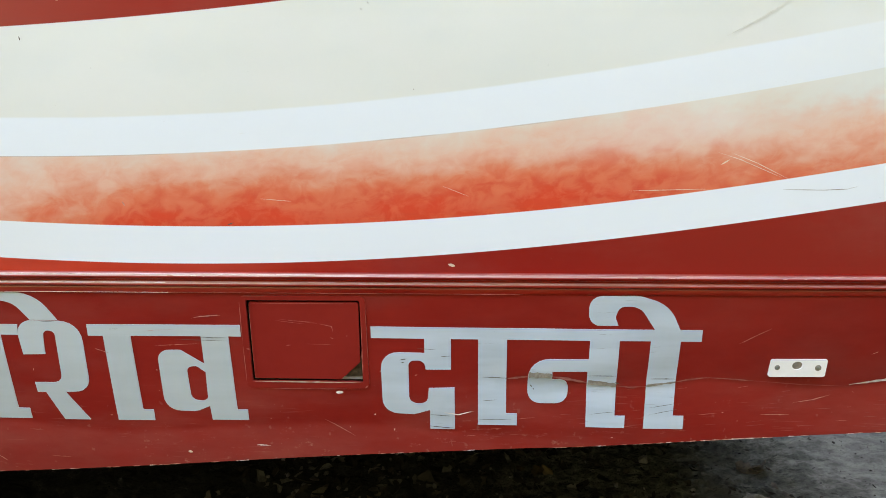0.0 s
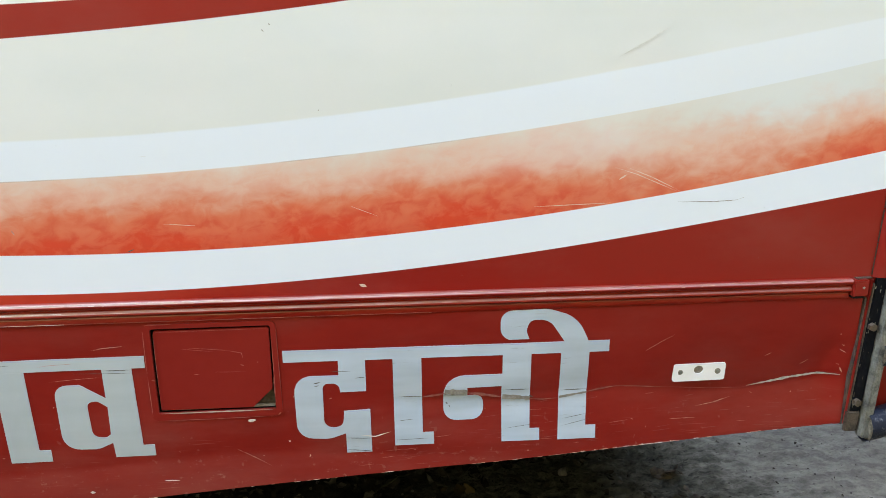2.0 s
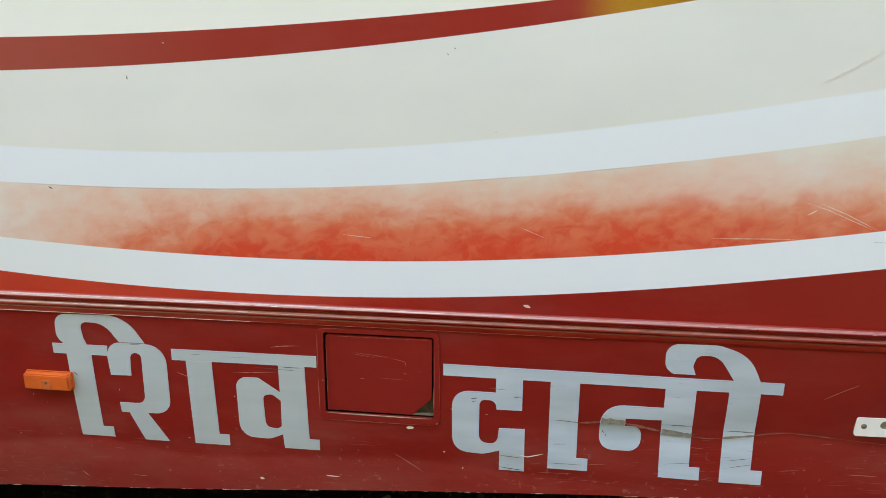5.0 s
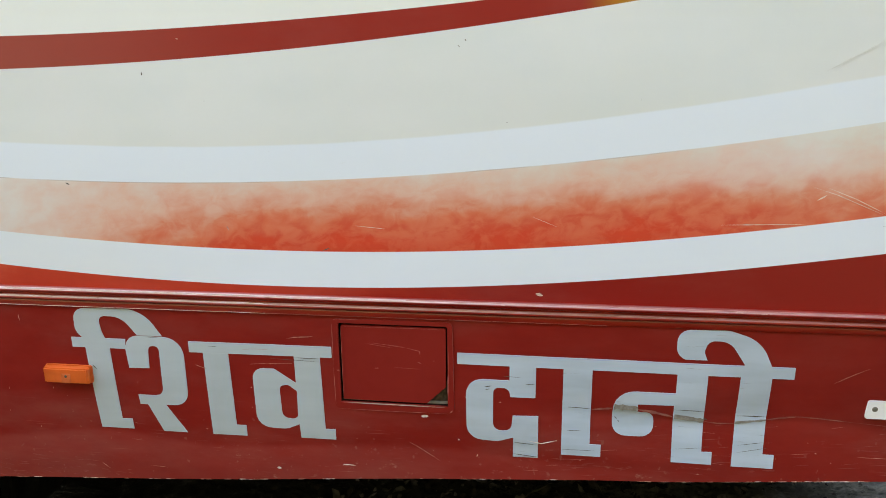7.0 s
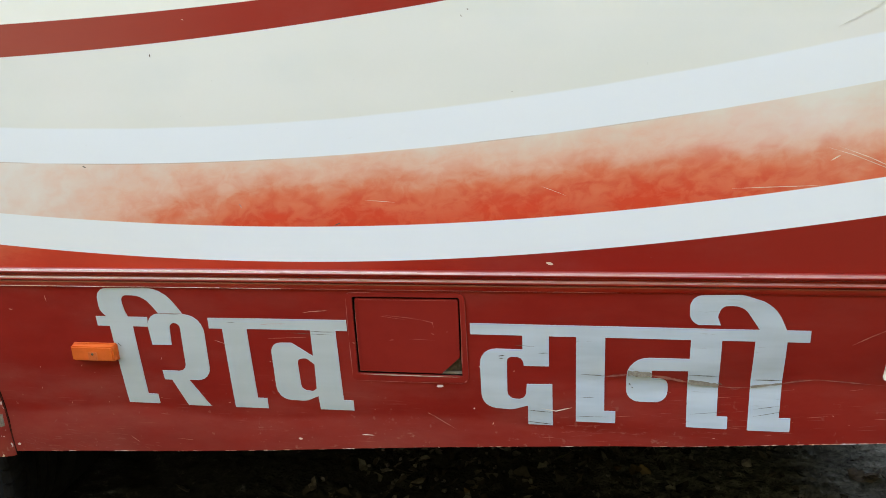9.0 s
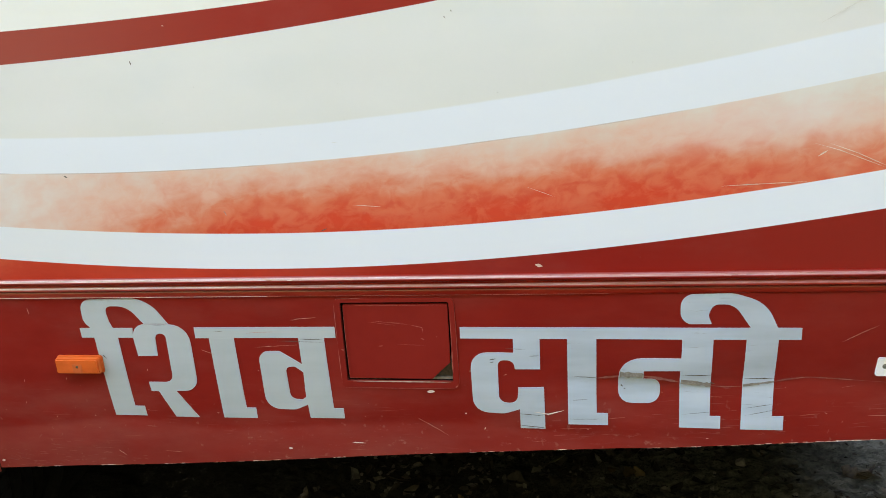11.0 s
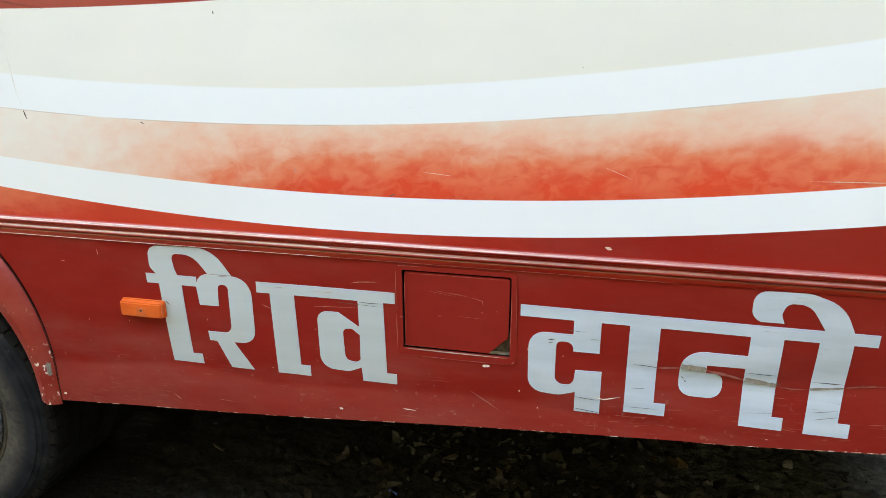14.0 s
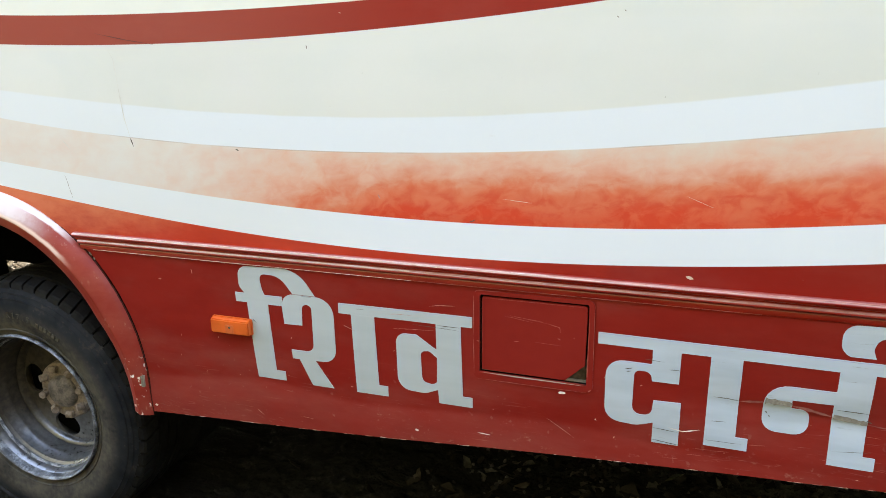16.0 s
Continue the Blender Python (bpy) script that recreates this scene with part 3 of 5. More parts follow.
def build_surround():
    """Unseen dark walls, added to close the yard and block sky and sun light."""
    mat = plain("light_block_dark", (0.016, 0.019, 0.012), (0.034, 0.036, 0.024), 0.95, spec=0.1, scale=1.5, bump=0.3)
    for name, b in (("blocker_south", (-14, 9, -3.5, -3.2, -0.1, 4.4)), ("blocker_east", (4.2, 4.5, -3.2, 3.2, -0.1, 4.6)), ("blocker_north", (-4.0, 4.5, 3.2, 3.5, -0.1, 3.8))):
        tagged(part(name, box(*b), mat, smooth=0), "unseen dark wall added to block light", "wall", kind="structure")


build_surround()


def leaf_points(m, length, wide, fold, curl, rng):
    """A dry leaf: an uneven pointed blade, folded along its midrib and curled. Returns points and quads."""
    pts, quads = [], []
    n = 6
    bend = rng.uniform(-0.25, 0.25)
    for i in range(n):
        u = -1 + 2 * i / (n - 1)
        w = wide * max(1 - u * u, 0.0) ** 0.6 * (1 - 0.25 * u)
        for side in (-1, 0, 1):
            ww = w * rng.uniform(0.45, 1.25) * side
            lift = fold * abs(ww) + curl * u * u * 0.5 + rng.uniform(-0.04, 0.04)
            pts.append(m @ Vector((u * length / 2, (ww + bend * u * u) * length / 2, lift * length / 2)))
    for i in range(n - 1):
        for k in range(2):
            a = 3 * i + k
            quads.append((a, a + 1, a + 4, a + 3))
    return pts, quads


def lie(x, y, rng, tilt=0.45, lift=0.004):
    return Matrix.Translation((x, y, ground_z(x, y) + lift)) @ Euler((rng.uniform(-tilt, tilt), rng.uniform(-tilt, tilt), rng.uniform(0, 6.28))).to_matrix().to_4x4()


def build_litter():
    """Trodden leaves and crumbs that nobody could count, thickest under the middle of the bus."""
    rng = random.Random(4)
    verts, faces = [], []

    def drop(x, y, length, tilt=0.45):
        p, q = leaf_points(lie(x, y, rng, tilt, 0.003 + rng.uniform(0, 0.008)), length, rng.uniform(0.35, 0.75), rng.uniform(-0.3, 0.6), rng.uniform(-0.4, 0.9), rng)
        base = len(verts)
        verts.extend(p)
        faces.extend(tuple(base + i for i in f) for f in q)

    for k in range(2600):
        x, y = 1.05 - 2.6 * rng.random() ** 0.8, rng.uniform(0.25, 1.4)
        if (x > 0.3 and rng.random() < (x - 0.3) * 1.15) or (x < -0.35 and rng.random() < (-0.35 - x) * 1.5):
            continue
        drop(x, y, rng.uniform(0.014, 0.062) * (1.4 if k % 25 == 0 else 1) * (0.6 if x > 0.5 else 1))
    for k in range(160):
        drop(rng.uniform(0.5, 1.7), rng.uniform(0.4, 1.3), rng.uniform(0.006, 0.018), 0.8)
    for k in range(320):
        drop(rng.uniform(-4.9, -3.8), rng.uniform(1.7, 2.7), rng.uniform(0.03, 0.08))
    me = bpy.data.meshes.new("leaf_litter")
    me.from_pydata(verts, [], faces)
    me.materials.append(LEAF)
    tagged(new("leaf_litter", me), "dry brown curled leaves and crumbs trodden into dirt", "leaves", kind="stuff")
    bm = bmesh.new()
    for k in range(800):
        x, y = 2.2 - 2.9 * rng.random(), rng.uniform(0.25, 1.5)
        s = rng.uniform(0.003, 0.011) * (2.2 if k % 30 == 0 else 1) * (0.5 if x > 0.75 else 1)
        m = Matrix.LocRotScale((x, y, ground_z(x, y) + s * 0.25), Euler((rng.uniform(0, 3), rng.uniform(0, 3), rng.uniform(0, 3))), (s, s * rng.uniform(0.6, 1), s * rng.uniform(0.5, 0.8)))
        made = bmesh.ops.create_icosphere(bm, subdivisions=1, radius=1, matrix=m)["verts"]
        for v in made:
            v.co += Vector([rng.uniform(-0.18, 0.18) * s for _ in range(3)])
    for k in range(170):
        x, y = rng.uniform(-5.0, -3.7), rng.uniform(1.6, 2.9)
        s = rng.uniform(0.012, 0.035)
        m = Matrix.LocRotScale((x, y, ground_z(x, y) + s * 0.3), Euler((rng.uniform(0, 3), rng.uniform(0, 3), rng.uniform(0, 3))), (s, s * rng.uniform(0.6, 1), s * rng.uniform(0.5, 0.8)))
        for v in bmesh.ops.create_icosphere(bm, subdivisions=1, radius=1, matrix=m)["verts"]:
            v.co += Vector([rng.uniform(-0.2, 0.2) * s for _ in range(3)])
    p = part("pebbles", bm, STONE, smooth=25)
    tagged(p, "small grey pebbles and clods on the dirt", "pebbles", kind="stuff")


build_litter()

OCHRE = plain("ochre_leaf", (0.034, 0.023, 0.007), (0.075, 0.050, 0.016), 0.8, scale=60.0, bump=0.3)
OLIVE = plain("olive_leaf", (0.022, 0.027, 0.011), (0.045, 0.050, 0.022), 0.75, scale=60.0, bump=0.3)
TANLEAF = plain("tan_leaf", (0.030, 0.025, 0.019), (0.075, 0.064, 0.048), 0.85, scale=60.0, bump=0.3)
BROWNLEAF = plain("brown_leaf", (0.016, 0.012, 0.008), (0.055, 0.042, 0.026), 0.85, scale=60.0, bump=0.3)


def build_leaves():
    """Leaves that can be told apart on the dirt."""
    rng = random.Random(31)
    ochre, olive, tan, brown = ((OCHRE, "ochre dry leaf on dark trodden litter"), (OLIVE, "wilted olive green leaf on dark trodden litter"),
                                (TANLEAF, "curled tan dry leaf lying on the dirt"), (BROWNLEAF, "dark brown curled leaf in a small heap on dirt"))
    for x, y, size, (mat, lab) in ((0.264, 0.757, 0.050, ochre), (-0.311, 0.612, 0.040, ochre), (-0.290, 0.640, 0.030, tan), (0.001, 0.819, 0.070, olive), (0.045, 0.850, 0.055, olive),
                                   (-0.481, 0.648, 0.065, tan), (-0.511, 0.710, 0.040, tan), (0.665, 0.892, 0.035, tan), (0.690, 0.905, 0.030, tan), (0.640, 0.905, 0.026, tan),
                                   (-1.254, 0.508, 0.060, tan), (-0.880, 0.522, 0.060, tan), (-0.819, 0.574, 0.055, tan), (0.489, 0.527, 0.060, tan), (0.520, 0.640, 0.045, brown),
                                   (0.955, 0.790, 0.085, brown), (0.985, 0.800, 0.070, brown), (0.940, 0.815, 0.060, brown), (0.970, 0.775, 0.055, tan), (1.000, 0.780, 0.045, brown), (1.010, 0.660, 0.040, brown), (0.985, 0.690, 0.035, brown)):
        p, q = leaf_points(lie(x, y, rng, 0.6, 0.012), size, rng.uniform(0.4, 0.7), rng.uniform(0.2, 0.7), rng.uniform(0.2, 0.9), rng)
        bm = bmesh.new()
        v = [bm.verts.new(c) for c in p]
        for f in q:
            bm.faces.new([v[i] for i in f])
        ob = part("fallen_leaf", bm, mat, smooth=180)
        so = ob.modifiers.new("thickness", "SOLIDIFY")
        so.thickness = 0.0005
        tagged(ob, lab, "leaf", "fallen leaves on the dirt")
    # large bleached leaves, crumpled flat
    for x, y, a, b, turn in ((0.878, 0.612, 0.085, 0.060, 30), (0.934, 0.596, 0.095, 0.060, -48), (0.978, 0.553, 0.062, 0.045, 10)):
        m = Matrix.Translation((x, y, ground_z(x, y) + 0.012)) @ Matrix.Rotation(radians(turn), 4, "Z")
        rows = []
        for i in range(9):
            u = -1 + i / 4
            rows.append([])
            for k in range(7):
                w = (-1 + k / 3) * (max(1 - u * u, 0.03) ** 0.45) * (0.8 + 0.75 * noise.noise((x * 50, u * 3.1, k)))
                rows[-1].append(m @ Vector((u * a / 2, w * b / 2, 0.007 * noise.noise((u * 1.6 + x * 31, w * 1.8, y * 17)) + 0.005 * noise.noise((u * 4.5, w * 4.5, x * 90)))))
        ob = part("crumpled_leaf", sheet(rows), PALELEAF, smooth=0)
        so = ob.modifiers.new("thickness", "SOLIDIFY")
        so.thickness = 0.0006
        tagged(ob, "large bleached grey leaf crumpled flat on the dirt", "leaf", "bleached leaves on the dirt")
    # a bent straw
    rows = []
    for i in range(9):
        s = i / 8
        c = Vector((0.178 + 0.030 * s, 0.890 - 0.085 * s, 0.016 + 0.012 * math.sin(3.1 * s)))
        rows.append([c + Vector((0.0011 * math.cos(q), 0, 0.0011 * math.sin(q))) for q in (math.pi * 2 * j / 6 for j in range(6))])
    tagged(part("straw", sheet(rows, close=True), TANLEAF), "thin bent tan straw lying over dark litter", "straw")


build_leaves()


def build_scrap():
    """A torn strip of blue plastic among the leaves."""
    z = ground_z(-0.612, 0.42) + 0.012
    rows = [[(-0.626 + 0.007 * k, 0.418 + 0.004 * math.sin(k * 1.3), z + 0.004 * math.sin(k * 0.9)), (-0.627 + 0.007 * k, 0.428 - 0.001 * k, z + 0.006 + 0.004 * math.cos(k))] for k in range(5)]
    ob = part("plastic_scrap", sheet(rows), plain("blue_plastic", (0.02, 0.05, 0.30), (0.04, 0.09, 0.42), 0.35, scale=60.0))
    so = ob.modifiers.new("thickness", "SOLIDIFY")
    so.thickness = 0.0006
    tagged(ob, "torn strip of blue plastic lying among dry leaves", "litter")


build_scrap()

# ---- the bus ----
bus = new("bus")
tagged(bus, "parked red and cream bus with white sweeping bands and worn lettering", "bus")


def build_side_panel():
    """The flat side above the rub rail, cut out round the wheel arch."""
    xs = sorted(set(list(np.arange(-6.2, -2.32, 0.2)) + list(np.arange(-2.32, -1.33, 0.015)) + list(np.arange(-1.33, 1.0, 0.08)) + [1.0, 1.044]))
    rows = []
    for x in xs:
        d = ARCH[2] ** 2 - (x - ARCH[0]) ** 2
        low = max(0.945, ARCH[1] + math.sqrt(d) - 0.004 if d > 0 else 0)
        rows.append([(x, 0.0, low + (1.95 - low) * k / 14) for k in range(15)])
    ob = part("side_panel", sheet(rows), LIVERY, bus, "glossy side panel with cream field, white bands and airbrushed orange fade", smooth=0)
    if ob.data.polygons[0].normal.y > 0:
        ob.data.flip_normals()
    s = ob.modifiers.new("thickness", "SOLIDIFY")
    s.thickness, s.offset = 0.002, -1
    return ob


side = build_side_panel()

FLAP = (-0.446, -0.217, 0.729, 0.908)


def build_skirt():
    x0, x1, z0, z1 = FLAP
    xs = sorted(set([round(v, 4) for v in np.linspace(-1.35, x0, 46)] + [round(v, 4) for v in np.linspace(x0, x1, 13)] + [round(v, 4) for v in np.linspace(x1, 0.999, 64)]))
    bm = bmesh.new()
    zs = [round(v, 4) for v in np.linspace(0.62, z0, 12)] + [round(v, 4) for v in np.linspace(z0, z1, 14)][1:] + [0.925, 0.945]
    nlow = 9
    grid = []
    for x in xs:
        col = []
        b = bottom_z(x)
        top_low = max(0.62, b + 0.012)
        levels = [b + (top_low - b) * k / nlow for k in range(nlow)] + [top_low + (z - 0.62) * (z0 - top_low) / (z0 - 0.62) if z < z0 else z for z in zs]
        for z in levels:
            w = max(0.0, min(1.0, (-1.15 - x) / 0.2))
            xx = x + w * (seam_x(z) + 0.003 + 1.35)
            px, pz = hold_in_view(xx, z)
            col.append(bm.verts.new((px, skirt_y(xx, z), pz)))
        grid.append(col)
    za = nlow + zs.index(round(z0, 4))
    zb = nlow + zs.index(round(z1, 4))
    for i in range(len(xs) - 1):
        inside = xs[i] >= x0 - 1e-4 and xs[i + 1] <= x1 + 1e-4
        for j in range(len(grid[0]) - 1):
            if inside and za <= j < zb:
                continue
            bm.faces.new((grid[i][j], grid[i + 1][j], grid[i + 1][j + 1], grid[i][j + 1]))
    # folded lower edge
    for i in range(len(xs) - 1):
        a, b = grid[i][0], grid[i + 1][0]
        c, d = (bm.verts.new(v.co + Vector((0, 0.022, 0.001))) for v in (a, b))
        bm.faces.new((b, a, c, d))
    bmesh.ops.remove_doubles(bm, verts=bm.verts, dist=1e-5)
    ob = part("skirt_panel", bm, SKIRT, bus, "dented red skirt panel with scuffs and a long crease", smooth=60, recalc=False)
    return ob


skirt = build_skirt()


def build_rail():
    """Moulded rub rail: two rounded ribs over a flat lower lip."""
    rng = random.Random(8)
    prof = [(0.002, 0.9670), (-0.006, 0.9665), (-0.0115, 0.9645), (-0.0140, 0.961), (-0.0130, 0.9570), (-0.0085, 0.9535), (-0.0040, 0.9515), (-0.0040, 0.9495), (-0.0080, 0.9480),
            (-0.0108, 0.9455), (-0.0112, 0.942), (-0.0085, 0.9385), (-0.0030, 0.9372), (-0.0005, 0.9362), (-0.0028, 0.9345), (-0.0034, 0.9335), (-0.0034, 0.9245), (-0.0022, 0.9230), (0.0, 0.9222)]
    xs = [-1.512] + list(np.linspace(-1.5, 0.964, 60))
    rows = [[(x + (0.0 if z > 0.95 else 0.02 if k == 0 else 0), y + 0.0005 * noise.noise((x * 3, z, 0)), z + 0.0012 * noise.noise((x * 2.0, 1, 2))) for y, z in prof] for k, x in enumerate(xs)]
    rail = part("rub_rail", sheet(rows), RAILPAINT, bus, "red moulded rub rail with worn ribs and painted pale highlights", smooth=40)
    part("rub_rail", sheet([[(x, y, z) for y, z in prof] for x in (-6.2, -2.32)]), SKIRT, bus, smooth=40)
    part("end_cap", box(0.9635, 0.997, -0.017, 0.004, 0.930, 0.966, 0.003), SKIRT, rail, "folded red end cap of the rail")
    # black box put in for the shade under the end cap
    part("gap", box(0.966, 0.988, -0.0155, 0.004, 0.926, 0.9298), BLACK, rail, "black strip standing in for the shaded gap under the end cap")
    part("filler", box(0.972, 1.008, -0.008, 0.002, 0.9655, 0.9680, 0.0008), BRACKET, rail, "dusty filler over the end cap")
    part("rivet", dome(0.985, -0.0172, 0.949, 0.0028), DUSTY, rail)
    # pale strips laid on for the ribs' bright glints and worn edges
    for zc, y, wide, lo, hi, mat in ((0.9650, -0.0120, 0.0024, -1.5, -0.75, ROSE), (0.9650, -0.0120, 0.0012, -0.75, -0.3, ROSE), (0.9655, -0.0110, 0.0006, -0.3, 0.95, PALE), (0.9472, -0.0100, 0.0016, -1.48, -0.6, ROSE), (0.9472, -0.0100, 0.0006, -0.6, 0.3, PALE), (0.9238, -0.0038, 0.0011, -1.46, -1.0, ROSE), (0.9238, -0.0038, 0.0006, -1.0, -0.6, ROSE), (0.9238, -0.0038, 0.0004, -0.6, 0.1, WORN)):
        x = lo
        while x < hi:
            n = rng.uniform(0.03, 0.22)
            gather("glint_worn_edge", box(x, min(x + n, hi), y - 0.0007, y + 0.001, zc - wide / 2, zc + wide / 2), mat, rail)
            x += n + rng.choice((0.0003, 0.0004, 0.003))
    # paint worn off along the top rib
    for k in range(16):
        x, n = rng.uniform(-0.6, 0.92), rng.uniform(0.003, 0.016)
        z = 0.9625 + rng.uniform(-0.0015, 0.0005)
        gather("glint_worn_edge", box(x, x + n, -0.0146, -0.0130, z - 0.0004, z + rng.uniform(0.0003, 0.0009), 0.0003, 1), PALE if k % 9 or x > -0.2 else CHIP, rail)
    return rail


def dome(x, y, z, r, squash=0.5):
    bm = bmesh.new()
    bmesh.ops.create_uvsphere(bm, u_segments=14, v_segments=8, radius=r, matrix=Matrix.LocRotScale((x, y, z), None, (1, squash, 1)))
    return bm


rail = build_rail()


# ---- filler flap in the skirt ----
def build_flap():
    x0, x1, z0, z1 = FLAP
    mm = lambda *p: [(a * 1000, b * 1000, *r) for a, b, *r in p]  # noqa: E731
    bm = bmesh.new()
    outer = rounded(mm((-0.459, 0.713, 12), (-0.203, 0.714, 12), (-0.206, 0.9175, 14), (-0.459, 0.9175, 14)))
    inner = rounded(mm((x0, z0), (x1 + 0.001, z0), (x1, z1, 5), (x0, z1, 5)))
    filled(bm, [outer, inner])
    top = bm.faces[:]
    ext = bmesh.ops.extrude_face_region(bm, geom=top)
    for v in [g for g in ext["geom"] if isinstance(g, bmesh.types.BMVert)]:
        v.co.y += 0.008
    for v in bm.verts:
        v.co.y += skirt_y(v.co.x, v.co.z) - 0.0028
    part("flap_frame", bm, FLAP_RED, skirt, "raised red frame with chipped edges", smooth=30)
    # recess behind the flap, its walls painted black for the shade inside
    bm = bmesh.new()
    d = 0.055
    loop = [(x0, z0), (x1, z0), (x1, z1), (x0, z1)]
    sheet([[(x, 0.003, z) for x, z in loop], [(x, d, z) for x, z in loop]], close=True, bm=bm)
    bm.faces.new([bm.verts.new((x, d, z)) for x, z in loop])
    part("recess", bm, BLACK, skirt, "dark recess behind the flap", smooth=0)
    part("sill", box(x0 + 0.002, x1 - 0.0015, 0.008, 0.05, z0 + 0.0005, z0 + 0.005, 0.001), DUSTY, skirt, "dusty pale sill of the recess")
    part("sill", box(x1 - 0.05, x1 - 0.002, 0.014, 0.018, z0 + 0.004, z0 + 0.05, 0.001), BRACKET, skirt, "dusty bracket at the broken corner")
    bm = bmesh.new()
    flap = rounded(mm((-0.4415, 0.7345, 3), (-0.2615, 0.7335), (-0.2208, 0.773), (-0.2200, 0.9033, 5), (-0.4410, 0.9033, 5)))
    filled(bm, [flap])
    ext = bmesh.ops.extrude_face_region(bm, geom=bm.faces[:])
    for v in [g for g in ext["geom"] if isinstance(g, bmesh.types.BMVert)]:
        v.co.y += 0.004
    for v in bm.verts:
        v.co.y += skirt_y(-0.33, 0.82) + 0.001 - (v.co.x + 0.33) * 0.004
    part("filler_flap", bm, FLAP_RED, skirt, "square red flap with a bent-away lower corner", smooth=30)


build_flap()


# ---- lettering: hand-cut pale grey Devanagari ----
def stem(x0, x1, shift, foot, top=827, base=632):
    """An upright bar whose foot juts out to one side."""
    return [(x0, top), (x1, top), (x1 + shift, 658), (x1 + shift + foot, 658), (x1 + shift + foot, base), (x0 + shift, base)]


def head(x0, x1, z0=852, z1=852, deep=25):
    """A stretch of the head line, which slopes from z0 to z1."""
    return [(x0, z0), (x1, z1), (x1, z1 - deep), (x0, z0 - deep)]


def letter(pieces, holes=()):
    bm = bmesh.new()
    for k, p in enumerate(pieces):
        filled(bm, [rounded(p)] + [rounded(h) for i, h in holes if i == k])
    for axis, normal in ((0, (1, 0, 0)), (2, (0, 0, 1))):
        lo, hi = min(v.co[axis] for v in bm.verts), max(v.co[axis] for v in bm.verts)
        for c in np.arange(math.ceil(lo / 0.018) * 0.018, hi, 0.018):
            at = [0, 0, 0]
            at[axis] = float(c)
            bmesh.ops.bisect_plane(bm, geom=bm.verts[:] + bm.edges[:] + bm.faces[:], dist=1e-6, plane_co=at, plane_no=normal)
    for v in bm.verts:
        v.co.y = skirt_y(v.co.x, v.co.z) - 0.0012
        v.co.x, v.co.z = hold_in_view(v.co.x, v.co.z)
    for f in bm.faces:
        if f.normal.y > 0:
            f.normal_flip()
    for e in [e for e in bm.edges if e.is_boundary]:
        p, q = (v.co.copy() for v in e.verts)
        back = Vector((0, 0.0014, 0))
        bm.faces.new([bm.verts.new(c) for c in (p, q, q + back, p + back)])
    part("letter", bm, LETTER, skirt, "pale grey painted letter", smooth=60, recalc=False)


letter([[(-1052, 851), (-925, 851), (-927, 828), (-1051, 828)],
        [(-1021, 828), (-964, 828), (-957, 658), (-933, 658), (-932, 633), (-1010, 633)],
        [(-1025, 851), (-1040, 866, 24), (-1040, 918, 44), (-880, 922, 75), (-839, 861), (-896, 861), (-928, 902, 46), (-984, 903, 24), (-978, 866, 16), (-972, 851)]])
letter([[(-927, 828), (-923, 784), (-876, 785), (-874, 838, 13), (-849, 838, 13), (-850, 720, 20), (-910, 720), (-908, 697), (-890, 697),
         (-860, 632), (-804, 632), (-848, 698), (-793, 699, 34), (-793, 859, 46), (-921, 860, 30)]])
letter([head(-780, -660, 852, 852.4), stem(-749, -692, 5, 22)])
letter([head(-660, -463, 852.4, 853), [(-546, 828), (-489, 828), (-485, 660), (-463, 660), (-463, 635), (-541, 635), (-543, 668), (-572, 655, 40), (-639, 657, 50),
        (-641, 796, 48), (-592, 797, 8), (-545, 766)]], holes=[(1, [(-544, 747), (-562, 761, 10), (-583, 758, 12), (-580, 683, 16), (-554, 680, 10), (-545, 687)])])
letter([head(-197, -5, 852, 851.1), [(-89, 827), (-35, 827), (-35, 758), (-87, 758), (-89, 778, 15), (-122, 778, 12), (-122, 680, 18), (-84, 680, 16), (-81, 716), (-28, 717),
        (-27, 619), (-79, 619), (-79, 665), (-112, 654, 40), (-177, 658, 50), (-179, 796, 36), (-89, 795)]])
letter([head(-5, 115, 851.1, 850.6), stem(20, 78, 1, 23, 826, 631)])
letter([head(115, 335, 850.6, 849.6), [(244, 825), (303, 825), (303, 656), (324, 656), (324, 629), (244, 630), (243, 755), (172, 754), (172, 736), (205, 736, 18), (205, 682, 28),
        (122, 682, 28), (123, 783, 45), (244, 783)]])
letter([head(335, 465, 849.6, 849), stem(365, 424, -2, 22, 825, 628),
        [(421, 849), (396, 902, 70), (335, 922, 60), (238, 920, 44), (239, 868, 24), (256, 858), (298, 858), (291, 876, 14), (298, 899, 20), (338, 899, 34), (371, 849)]])


# ---- small things on the skirt ----
SEAT = plain("dull_orange_plastic", (0.58, 0.105, 0.026), (0.66, 0.145, 0.045), 0.5, scale=30.0)


